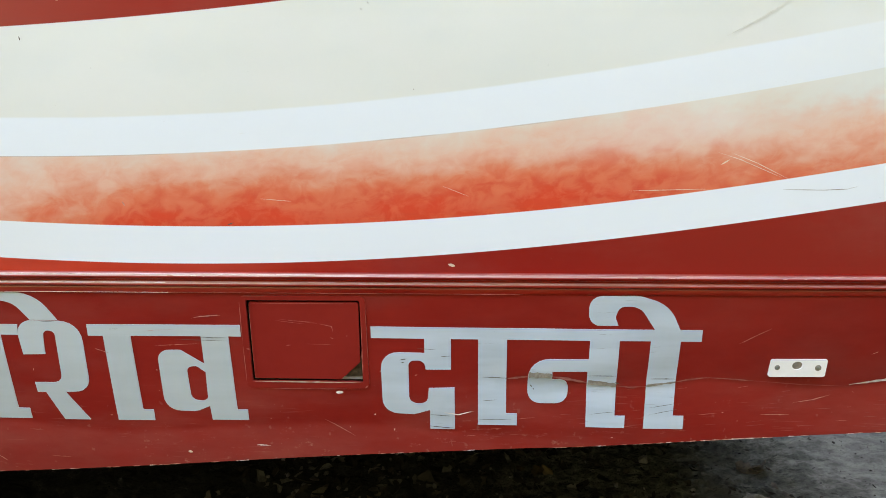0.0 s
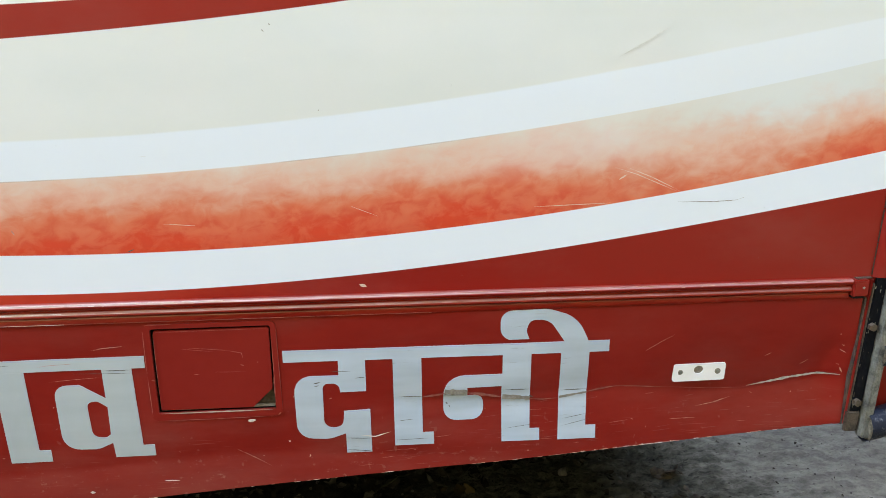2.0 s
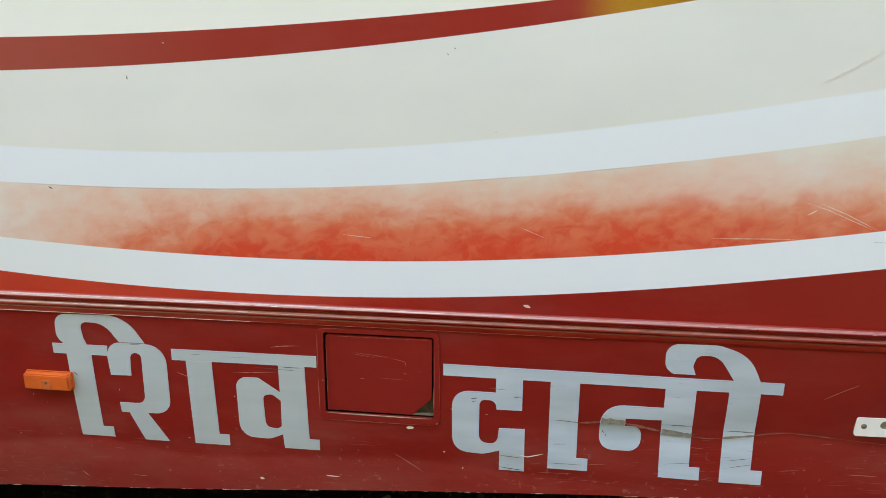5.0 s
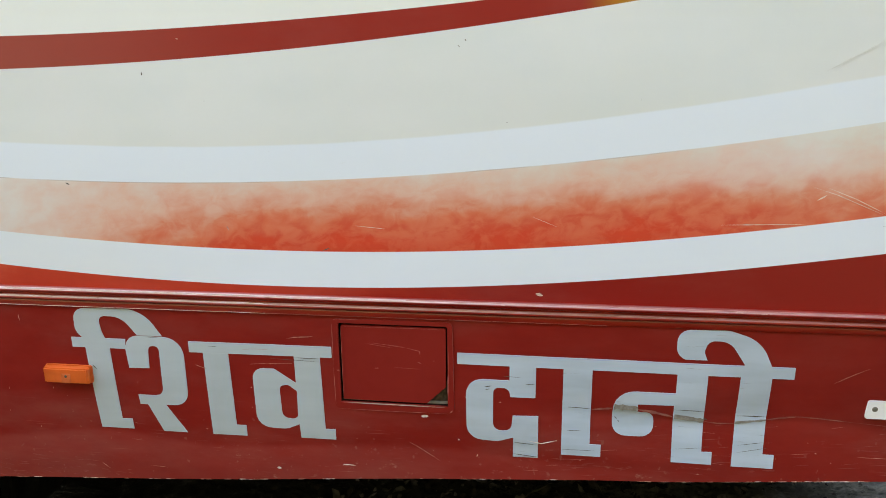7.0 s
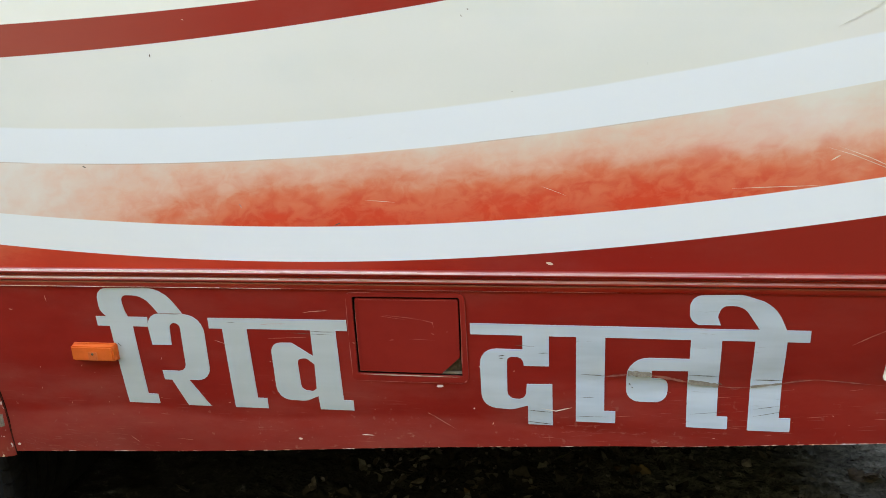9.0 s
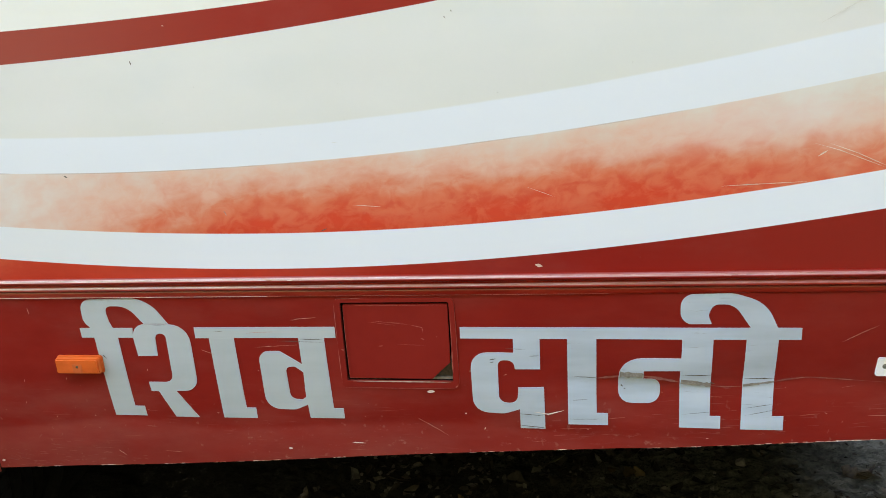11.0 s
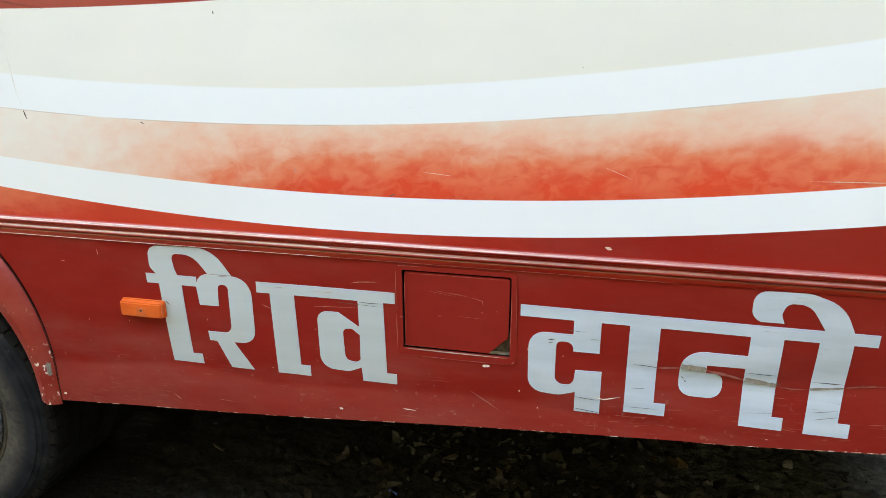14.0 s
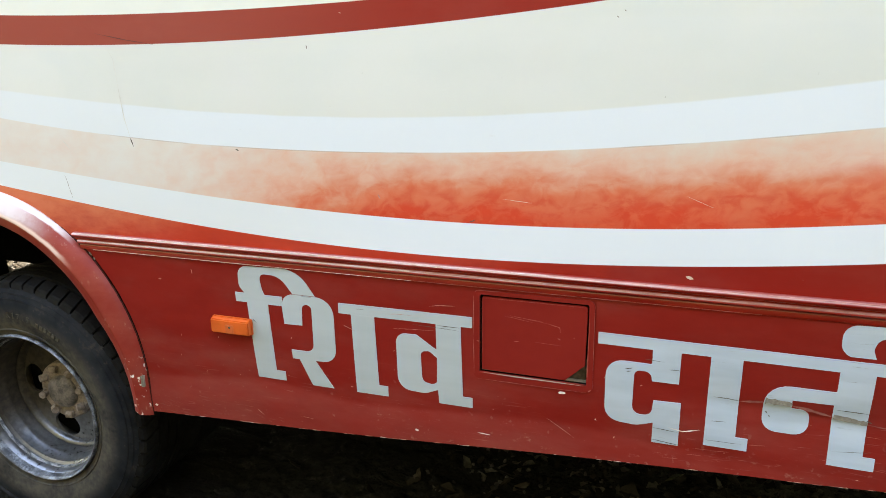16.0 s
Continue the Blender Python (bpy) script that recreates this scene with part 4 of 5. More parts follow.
def build_marker():
    """Amber side marker: base, ribbed lens and screw."""
    y = skirt_y(-1.08, 0.76)
    lamp = new("side_marker_lamp")
    lamp.location = (-1.0650, y, 0.7655)
    tagged(lamp, "orange rectangular plastic side marker lamp on the red skirt", "marker lamp")
    part("base", box(-0.0545, 0.0545, -0.008, 0.0, -0.0205, 0.0205, 0.002), AMBER, lamp)
    bm = box(-0.0535, 0.0535, -0.021, -0.008, -0.0195, 0.0195, 0.003)
    for v in bm.verts:
        if v.co.y < -0.015:
            v.co.z = v.co.z * 0.90
            v.co.x = v.co.x * 0.98
    part("lens", bm, AMBER, lamp, "dull orange lens")
    part("screw_seat", box(-0.010, 0.013, -0.0222, -0.0205, -0.016, 0.006, 0.001), SEAT, lamp, "dull pinkish screw seat")
    part("screw", dome(0.002, -0.0225, 0.000, 0.0032), BRACKET, lamp)


build_marker()


def build_plate():
    """White mounting plate from which a lamp is missing."""
    y = skirt_y(0.66, 0.77)
    plate = new("mounting_plate")
    px, pz = hold_in_view(0.660, 0.769)
    plate.location = (px, y - 0.001, pz)
    tagged(plate, "white painted lamp mounting plate with its lamp missing", "plate")
    bm = bmesh.new()
    hole = [Vector((-1 + 10.5 * math.cos(a), 5.5 + 9 * math.sin(a))) for a in (2 * math.pi * k / 20 for k in range(20))]
    filled(bm, [rounded([(-57, -20, 5), (56, -19, 5), (58, 19, 4), (-55, 19.5, 4)]), hole])
    ext = bmesh.ops.extrude_face_region(bm, geom=bm.faces[:])
    for v in [g for g in ext["geom"] if isinstance(g, bmesh.types.BMVert)]:
        v.co.y -= 0.004
    part("plate", bm, WHITEPAINT, plate, smooth=30)
    for x, r in ((-0.0405, 0.005), (0.0405, 0.006)):
        part("screw", dome(x, -0.004, 0.001, r * 0.75), GREYPAINT, plate, "dull steel screw")
        bm = bmesh.new()
        bmesh.ops.create_cone(bm, segments=14, radius1=r * 1.15, radius2=r * 1.0, depth=0.0012, cap_ends=True, matrix=Matrix.LocRotScale((x, -0.0042, 0.001), Euler((radians(90), 0, 0)), None))
        part("washer", bm, DUSTY, plate)
    part("cable_grommet", dome(-0.001, -0.0005, 0.0055, 0.0105, 0.1), DUSTY, plate, "dusty grommet in the cable hole")


build_plate()


def build_arch():
    """Flared wheel arch lip with a rounded ridge, from the seam to the wheel opening."""
    def width(a):
        return 0.034 + 0.047 * min(max((a + 15) / 38, 0), 1) + (0.50 * (1 - math.cos(radians(a))) if a < 0 else 0.0)
    prof = [(0.0, 0.0), (0.03, -0.006), (0.10, -0.014), (0.28, -0.026), (0.46, -0.036), (0.52, -0.0385), (0.56, -0.039), (0.62, -0.037), (0.80, -0.031), (0.95, -0.027), (1.0, -0.022), (1.0, 0.03)]
    rows = []
    for k in range(81):
        a = -13.5 + 207 * k / 80
        sx, sz = seam(a)
        w = width(a)
        c, s = math.cos(radians(a)), math.sin(radians(a))
        rows.append([(sx - p * w * c, y * (0.55 + 0.45 * min(1, (a + 13.5) / 60)), sz - p * w * s) for p, y in prof])
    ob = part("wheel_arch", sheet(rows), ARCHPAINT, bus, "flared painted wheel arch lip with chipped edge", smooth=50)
    # dark strip along the seam, standing in for the shadow in its gap
    bead = []
    for k in range(34):
        a = -12 + 66 * k / 33
        sx, sz = seam(a)
        c, n = math.cos(radians(a)), math.sin(radians(a))
        bead.append([(sx + (0.002 + 0.0012 * math.cos(q)) * c, 0.001 - 0.0014 * math.sin(q), sz + (0.002 + 0.0012 * math.cos(q)) * n) for q in (math.pi * j / 4 for j in range(5))])
    part("seam_strip", sheet(bead), SEAM, ob, "dark strip standing in for the seam's shadow")
    part("hinge", box(-1.3655, -1.3525, -0.014, 0.0, 0.556, 0.594, 0.003), DUSTY, ob, "small dusty metal tab")
    return ob


build_arch()


# ---- rear wheel ----
WHEEL = (-1.83, 0.388)


def build_wheel(y0):
    root = new("wheel")
    root.parent = bus
    tagged(root, "dual rear wheel with dusty tyre and chalky steel rim")
    R = 0.398
    prof = [(0.232, y0 + 0.010), (0.242, y0 + 0.004), (0.262, y0 - 0.004), (0.300, y0 - 0.012), (0.335, y0 - 0.011), (0.362, y0 - 0.004), (0.374, y0 + 0.004), (0.378, y0 + 0.010), (0.376, y0 + 0.018)]
    part("tyre", lathe(prof, WHEEL, 128), SIDEWALL, root, "dusty black tyre sidewall", smooth=30)
    part("carcass", lathe([(0.376, y0 + 0.012), (0.384, y0 + 0.030), (0.386, y0 + 0.20), (0.36, y0 + 0.215), (0.232, y0 + 0.205)], WHEEL, 96), RUBBER, root, smooth=30)
    # bead rings on the sidewall
    for r, w in ((0.352, 0.0022), (0.366, 0.0018), (0.255, 0.002)):
        ys = y0 - (0.008 if r == 0.352 else 0.003 if r == 0.366 else 0.002)
        part("rib", lathe([(r - w, ys + 0.001), (r, ys - 0.0025), (r + w, ys + 0.001)], WHEEL, 96), SIDEWALL, root)
    # shoulder lugs of the tread, cut by lateral grooves
    n = 56
    for k in range(n):
        a0, a1 = 2 * math.pi * (k + 0.08) / n, 2 * math.pi * (k + 0.92) / n
        bm = bmesh.new()
        rows = []
        for y, r, skew in ((y0 + 0.006, 0.374, 0), (y0 + 0.010, 0.390, 0), (y0 + 0.016, 0.395, 0.0), (y0 + 0.05, R, 0.35), (y0 + 0.062, R, 0.4), (y0 + 0.062, 0.384, 0.4)):
            rows.append([(WHEEL[0] + r * math.cos(a0 + (a1 - a0) * (j / 3 + skew)), y, WHEEL[1] + r * math.sin(a0 + (a1 - a0) * (j / 3 + skew))) for j in range(4)])
        sheet(rows, bm=bm)
        for side_i in (0, -1):
            col = [r[side_i] for r in rows]
            low = [(WHEEL[0] + (p[0] - WHEEL[0]) * 0.955, p[1], WHEEL[1] + (p[2] - WHEEL[1]) * 0.955) for p in col[1:5]]
            sheet([col[1:5], low], bm=bm)
        part("tread_lug", bm, RUBBER, root, smooth=25)
    for yb in (0.072, 0.112, 0.152):
        part("tread_rib", lathe([(0.384, y0 + yb), (R, y0 + yb + 0.002), (R, y0 + yb + 0.030), (0.384, y0 + yb + 0.032)], WHEEL, 96), RUBBER, root, smooth=20)
    # rim: outer flange, gutter, bead seat, well
    lip = [(0.2315, y0 + 0.012), (0.2375, y0 + 0.004), (0.2370, y0 - 0.003), (0.2335, y0 - 0.006), (0.2290, y0 - 0.003), (0.2265, y0 + 0.004), (0.2240, y0 + 0.016)]
    part("rim", lathe([(0.2240, y0 + 0.016), (0.219, y0 + 0.024), (0.2165, y0 + 0.034), (0.2175, y0 + 0.040), (0.2165, y0 + 0.050), (0.2085, y0 + 0.056), (0.2065, y0 + 0.075), (0.2010, y0 + 0.084), (0.1985, y0 + 0.092), (0.2002, y0 + 0.099), (0.1985, y0 + 0.106), (0.1965, y0 + 0.122), (0.1988, y0 + 0.130), (0.1970, y0 + 0.140), (0.196, y0 + 0.18)], WHEEL, 96), RIM, root, "steel rim coloured bright grey-blue below and shaded brown above", smooth=40)
    part("flange", lathe(lip, WHEEL, 96), RIM_EDGE, root, "bare worn rim flange", smooth=60)
    part("lock_ring", lathe([(0.2175, y0 + 0.036), (0.2125, y0 + 0.037), (0.2115, y0 + 0.043), (0.2165, y0 + 0.047)], WHEEL, 96), RIM_WORN, root, "worn bright step of the rim", smooth=60)
    # dish with hand holes
    yd = y0 + 0.142
    bm = bmesh.new()
    ring = lambda r, n=72: [Vector((1000 * (WHEEL[0] + r * math.cos(a)), 1000 * (WHEEL[1] + r * math.sin(a)))) for a in (2 * math.pi * k / n for k in range(n))]  # noqa: E731
    holes = []
    for deg in (-105, 174, 84, -15):
        a = radians(deg)
        c, s = math.cos(a), math.sin(a)
        hole = []
        for q in (2 * math.pi * j / 22 for j in range(22)):
            u, v = 0.038 * math.cos(q), 0.049 * math.sin(q)
            hole.append(Vector((1000 * (WHEEL[0] + (0.139 + u) * c - v * s), 1000 * (WHEEL[1] + (0.139 + u) * s + v * c))))
        holes.append(hole)
    filled(bm, [ring(0.181), *holes, ring(0.06)])
    ext = bmesh.ops.extrude_face_region(bm, geom=bm.faces[:])
    for v in [g for g in ext["geom"] if isinstance(g, bmesh.types.BMVert)]:
        v.co.y += 0.010
    for v in bm.verts:
        v.co.y += yd
    part("disc", bm, RIM, root, "dusty wheel disc with painted-in shade and oval hand holes", smooth=20)
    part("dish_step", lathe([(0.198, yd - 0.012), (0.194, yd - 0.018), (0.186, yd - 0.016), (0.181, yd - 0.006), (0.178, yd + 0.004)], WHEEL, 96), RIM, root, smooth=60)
    part("hub", lathe([(0.0, yd - 0.022), (0.088, yd - 0.022), (0.093, yd - 0.018), (0.095, yd)], WHEEL, 40), HUB, root, "dusty brown axle hub flange", smooth=30)
    part("hub_cap", lathe([(0.0, yd - 0.044), (0.030, yd - 0.044), (0.043, yd - 0.041), (0.051, yd - 0.034), (0.054, yd - 0.022)], WHEEL, 40), CAP, root, "dark oily hub cap", smooth=40)
    for k in range(8):
        a = 2 * math.pi * (k + 0.3) / 8
        x, z = WHEEL[0] + 0.076 * math.cos(a), WHEEL[1] + 0.076 * math.sin(a)
        bm = bmesh.new()
        bmesh.ops.create_cone(bm, segments=6, radius1=0.0125, radius2=0.0118, depth=0.022, cap_ends=True, matrix=Matrix.LocRotScale((x, yd - 0.032, z), Euler((radians(90), 0, a)), None))
        bmesh.ops.bevel(bm, geom=bm.edges, offset=0.0015, segments=1, affect="EDGES")
        part("wheel_nut", bm, HUB, root, smooth=30)
    return root


wheel = build_wheel(0.040)


def build_tyre_marking(text, start, radius, size):
    """Raised size marking that follows the sidewall."""
    for k, ch in enumerate(text):
        cu = bpy.data.curves.new("marking", "FONT")
        cu.body, cu.size, cu.extrude, cu.align_x = ch, size, 0.0012, "CENTER"
        tmp = new("marking", cu)
        me = bpy.data.meshes.new_from_object(tmp.evaluated_get(bpy.context.evaluated_depsgraph_get()))
        bpy.data.objects.remove(tmp)
        a = radians(start - k * math.degrees(size * 0.72 / radius))
        spot = (WHEEL[0] + radius * math.cos(a), 0.0272, WHEEL[1] + radius * math.sin(a))
        me.transform(Matrix.Translation(spot) @ Matrix.Rotation(-(a - math.pi / 2), 4, "Y") @ Matrix.Rotation(radians(90), 4, "X"))
        me.materials.append(MARKING)
        ob = new("marking", me)
        ob.parent = wheel


MARKING = plain("raised_rubber", (0.045, 0.041, 0.033), (0.085, 0.077, 0.060), 0.85, scale=30.0, spec=0.2)
build_tyre_marking("R17.5", 91, 0.295, 0.024)


def build_marking_bars():
    """Worn, unreadable writing after the size marking."""
    for k in range(6):
        a = radians(71.5 - k * 2.9)
        bm = box(-0.0045, 0.0045, -0.0012, 0.0012, -0.006, 0.006)
        bmesh.ops.transform(bm, verts=bm.verts, matrix=Matrix.Translation((WHEEL[0] + 0.297 * math.cos(a), 0.0272, WHEEL[1] + 0.297 * math.sin(a))) @ Matrix.Rotation(-(a - math.pi / 2), 4, "Y"))
        part("marking", bm, MARKING, wheel)


build_marking_bars()


def build_inner_wheel():
    y0 = 0.30
    root = new("inner_wheel")
    root.parent = bus
    part("tyre", lathe([(0.23, y0), (0.30, y0 - 0.012), (0.37, y0 - 0.004), (0.396, y0 + 0.02), (0.396, y0 + 0.19), (0.37, y0 + 0.21), (0.23, y0 + 0.20)], WHEEL, 64), RUBBER, root)
    part("rim", lathe([(0.232, y0), (0.2, y0 + 0.02), (0.19, y0 + 0.10), (0.05, y0 + 0.10)], WHEEL, 64), BLACK, root)
    bm = bmesh.new()
    bmesh.ops.create_cone(bm, segments=24, radius1=0.07, radius2=0.07, depth=2.0, cap_ends=True, matrix=Matrix.LocRotScale((WHEEL[0], 1.2, WHEEL[1]), Euler((radians(90), 0, 0)), None))
    part("axle", bm, BLACK, root)
    for y1 in (1.56, 1.88):
        part("tyre", lathe([(0.05, y1 + 0.1), (0.23, y1), (0.30, y1 - 0.012), (0.37, y1 - 0.004), (0.396, y1 + 0.02), (0.396, y1 + 0.19), (0.37, y1 + 0.21), (0.23, y1 + 0.20)], WHEEL, 64), RUBBER, root)


build_inner_wheel()


# ---- body shell that closes the bus ----
def build_shell():
    prof = [(0.0, 1.95), (0.0, 2.55), (0.03, 2.72), (0.12, 2.86), (0.30, 2.94), (1.17, 2.99), (2.04, 2.94), (2.22, 2.86), (2.31, 2.72), (2.34, 2.55), (2.34, 0.52)]
    rows = [[(x, y, z) for y, z in prof] for x in (-6.2, -2.0, 1.14)]
    part("upper_body", sheet(rows), LIVERY, bus, "plain cream upper body and roof", smooth=40)
    for x, nm in ((-6.2, "front_wall"), (1.14, "rear_wall")):
        bm = bmesh.new()
        bm.faces.new([bm.verts.new((x, y, z)) for y, z in [(0.0, 0.62), *prof]])
        part(nm, bm, FLAP_RED, bus, smooth=0)
    bm = box(-6.19, 1.13, 0.03, 2.32, 0.985, 1.02)
    part("underbody", bm, BLACK, bus, "black underside of the floor")
    # hung low so their edge bounds the sunlit patch in the camera's view
    for y in (0.65, 1.62):
        part("chassis_rail", box(-6.1, 1.08, y, y + 0.07, 0.600, 0.985), BLACK, bus)
    # unseen box, added to keep light off the ground under the bus
    part("under_blocker", box(-1.30, 0.45, 0.66, 1.6, 0.22, 0.97, 0.03), BLACK, bus, "unseen black box added to block light under the floor")
    # edge placed to fit the sunlit patch as the camera sees it
    part("spring_hanger", box(-3.3, -2.625, 0.62, 0.70, 0.35, 0.98, 0.01), BLACK, bus, "black box for a spring hanger, placed to bound the sunlit patch")
    # unseen strip, added to block light coming in from the far side
    part("far_blocker", box(-3.0, 1.13, 2.29, 2.31, 0.08, 0.53), BLACK, bus)
    part("skirt_panel", box(-6.2, -2.30, 0.0, 0.02, 0.48, 0.945), SKIRT, bus)


build_shell()


def build_rear_corner():
    """Rear corner post over the rail and the iron lamp guard below it."""
    bm = bmesh.new()
    rows = []
    for z in np.linspace(0.968, 1.95, 12):
        lean = (z - 0.97) * 0.042 + 0.0095
        rows.append([(1.001 + lean, 0.004, z), (1.001 + lean, -0.006, z), (1.006 + lean, -0.012, z), (1.018 + lean, -0.014, z), (1.030 + lean, -0.010, z), (1.035 + lean, 0.0, z), (1.036 + lean, 0.02, z)])
    post = part("corner_post", sheet(rows), LIVERY, bus, "rounded corner moulding with chipped paint", smooth=50)
    for za in np.arange(0.972, 1.9, 0.07):
        zb = za + 0.068
        bm = sheet([[(x + (z - 0.97) * 0.042 + 0.0095, -0.0005 - 0.001 * (x < 1.0), z) for x in (0.9975, 0.9995, 1.0015)] for z in (za, zb)])
        gather("sealant", bm, BRACKET, post)
    part("corner_panel", box(0.988, 1.135, 0.022, 0.035, 0.62, 1.95), FLAP_RED, bus, "plain red rear corner panel")
    guard = new("lamp_guard")
    guard.parent = bus
    tagged(guard, "iron lamp guard with worn black and grey paint")

    def strip(name, xa, xb, y0, y1, z0, z1, mat, lab=""):
        bm = box(xa, xb, y0, y1, z0, z1, 0.002)
        for v in bm.verts:
            v.co.x += (v.co.z - 0.63) * 0.05
        return part(name, bm, mat, guard, lab)

    strip("edge_strip", 0.9890, 0.9900, -0.003, 0.02, 0.632, 0.922, BRACKET, "thin rusty edge strip")
    strip("edge_strip", 0.9910, 0.9945, -0.008, 0.02, 0.634, 0.965, FLAP_RED)
    strip("edge_strip", 0.9950, 0.9966, -0.010, 0.0, 0.634, 0.955, BRACKET)
    strip("web", 0.997, 1.022, -0.012, -0.006, 0.625, 0.985, BLACKPAINT, "worn black iron web")
    strip("flange", 1.0225, 1.0395, -0.030, -0.006, 0.611, 0.985, GREYPAINT, "chalky grey iron flange")
    strip("foot", 0.991, 1.019, -0.015, -0.004, 0.621, 0.668, BRACKET, "dusty iron foot")
    for z in (0.862, 0.690):
        bm = bmesh.new()
        bmesh.ops.create_cone(bm, segments=6, radius1=0.009, radius2=0.008, depth=0.010, cap_ends=True, matrix=Matrix.LocRotScale((1.006 + (z - 0.63) * 0.05, -0.016, z), Euler((radians(90), 0, 0)), None))
        part("bolt", bm, BRACKET, guard, "rusty bolt head")
    for z, r, mat in ((0.943, 0.026, TUBEPAINT), (0.802, 0.027, TUBEPAINT), (0.640, 0.034, TUBEPAINT)):
        rows = []
        x_start = 1.030 + (z - 0.63) * 0.05
        for x, y in ((x_start, -0.018), (1.10, -0.020), (1.145, -0.012), (1.17, 0.02), (1.18, 0.08)):
            rows.append([(x, y + r * 0.9 * math.cos(q), z + r * math.sin(q) + (x - 1.05) * 0.28 * (r > 0.03)) for q in (2 * math.pi * j / 14 for j in range(14))])
        bar = part("bar", sheet(rows, close=True), mat, guard, "round iron bar with worn paint", smooth=50)
        bead = bmesh.new()
        bmesh.ops.create_icosphere(bead, subdivisions=3, radius=1, matrix=Matrix.LocRotScale((x_start + 0.010, -0.020, z - 0.006 * (r > 0.03)), None, (0.009, 0.020, r * 0.92)))
        for v in bead.verts:
            v.co += Vector((0.004, 0.003, 0.004)) * noise.noise(v.co * 70)
        part("weld", bead, WELD, bar, "lumpy rusty weld")


build_rear_corner()


def build_guard_wear():
    """Chipped paint along the edges of the iron web and its flange."""
    rng = random.Random(21)
    host = bpy.data.objects["lamp_guard"]
    for k in range(34):
        z = rng.uniform(0.64, 0.97)
        edge = rng.choice((0.9985, 1.0005, 1.0205, 1.0215, 1.010))
        x, n = edge + rng.gauss(0, 0.0012) + (z - 0.63) * 0.05, rng.uniform(0.002, 0.011)
        w = rng.uniform(0.0005, 0.0019)
        bm = sheet([[(x + i * w + (h * n) * 0.05 + rng.uniform(-0.0006, 0.0006), -0.0126, z + h * n) for i in (-0.5, 0.5)] for h in (0.0, 0.35, 0.7, 1.0)])
        gather("chipped_paint", bm, rng.choice((GREYPAINT, BRACKET, BRACKET)), host)


build_guard_wear()


# ---- chips, scratches, dents' bare paint ----
def mark(points, width, mat, host, name="scratch", lift=0.0026, skirt_side=True, taper=True):
    """A thin strip of bare or scraped paint along a line of (x, z)."""
    rng = random.Random(int(points[0][0] * 9173) + 5)
    pts = []
    for (xa, za), (xb, zb) in zip(points, points[1:]):
        n = max(3, int(math.hypot(xb - xa, zb - za) / 0.004))
        pts += [(xa + (xb - xa) * i / n, za + (zb - za) * i / n) for i in range(n)]
    pts.append(points[-1])
    rows = []
    for i, (x, z) in enumerate(pts):
        a, b = pts[max(i - 1, 0)], pts[min(i + 1, len(pts) - 1)]
        t = Vector((b[0] - a[0], b[1] - a[1])).normalized()
        s = i / (len(pts) - 1)
        w = width * (min(1, 0.15 + 3.0 * min(s, 1 - s)) if taper else 1) * (0.95 + 0.55 * noise.noise((x * 90, z * 90, width * 999)) + rng.uniform(-0.12, 0.12)) / 2
        y = (skirt_y(x, z) if skirt_side else 0.0) - lift
        if skirt_side:
            x, z = hold_in_view(x, z)
        rows.append([(x - t.y * w, y, z + t.x * w), (x + t.y * w, y, z - t.x * w)])
    bm = sheet(rows)
    for f in bm.faces:
        f.normal_update()
        if f.normal.y > 0:
            f.normal_flip()
    gather(name, bm, mat, host)


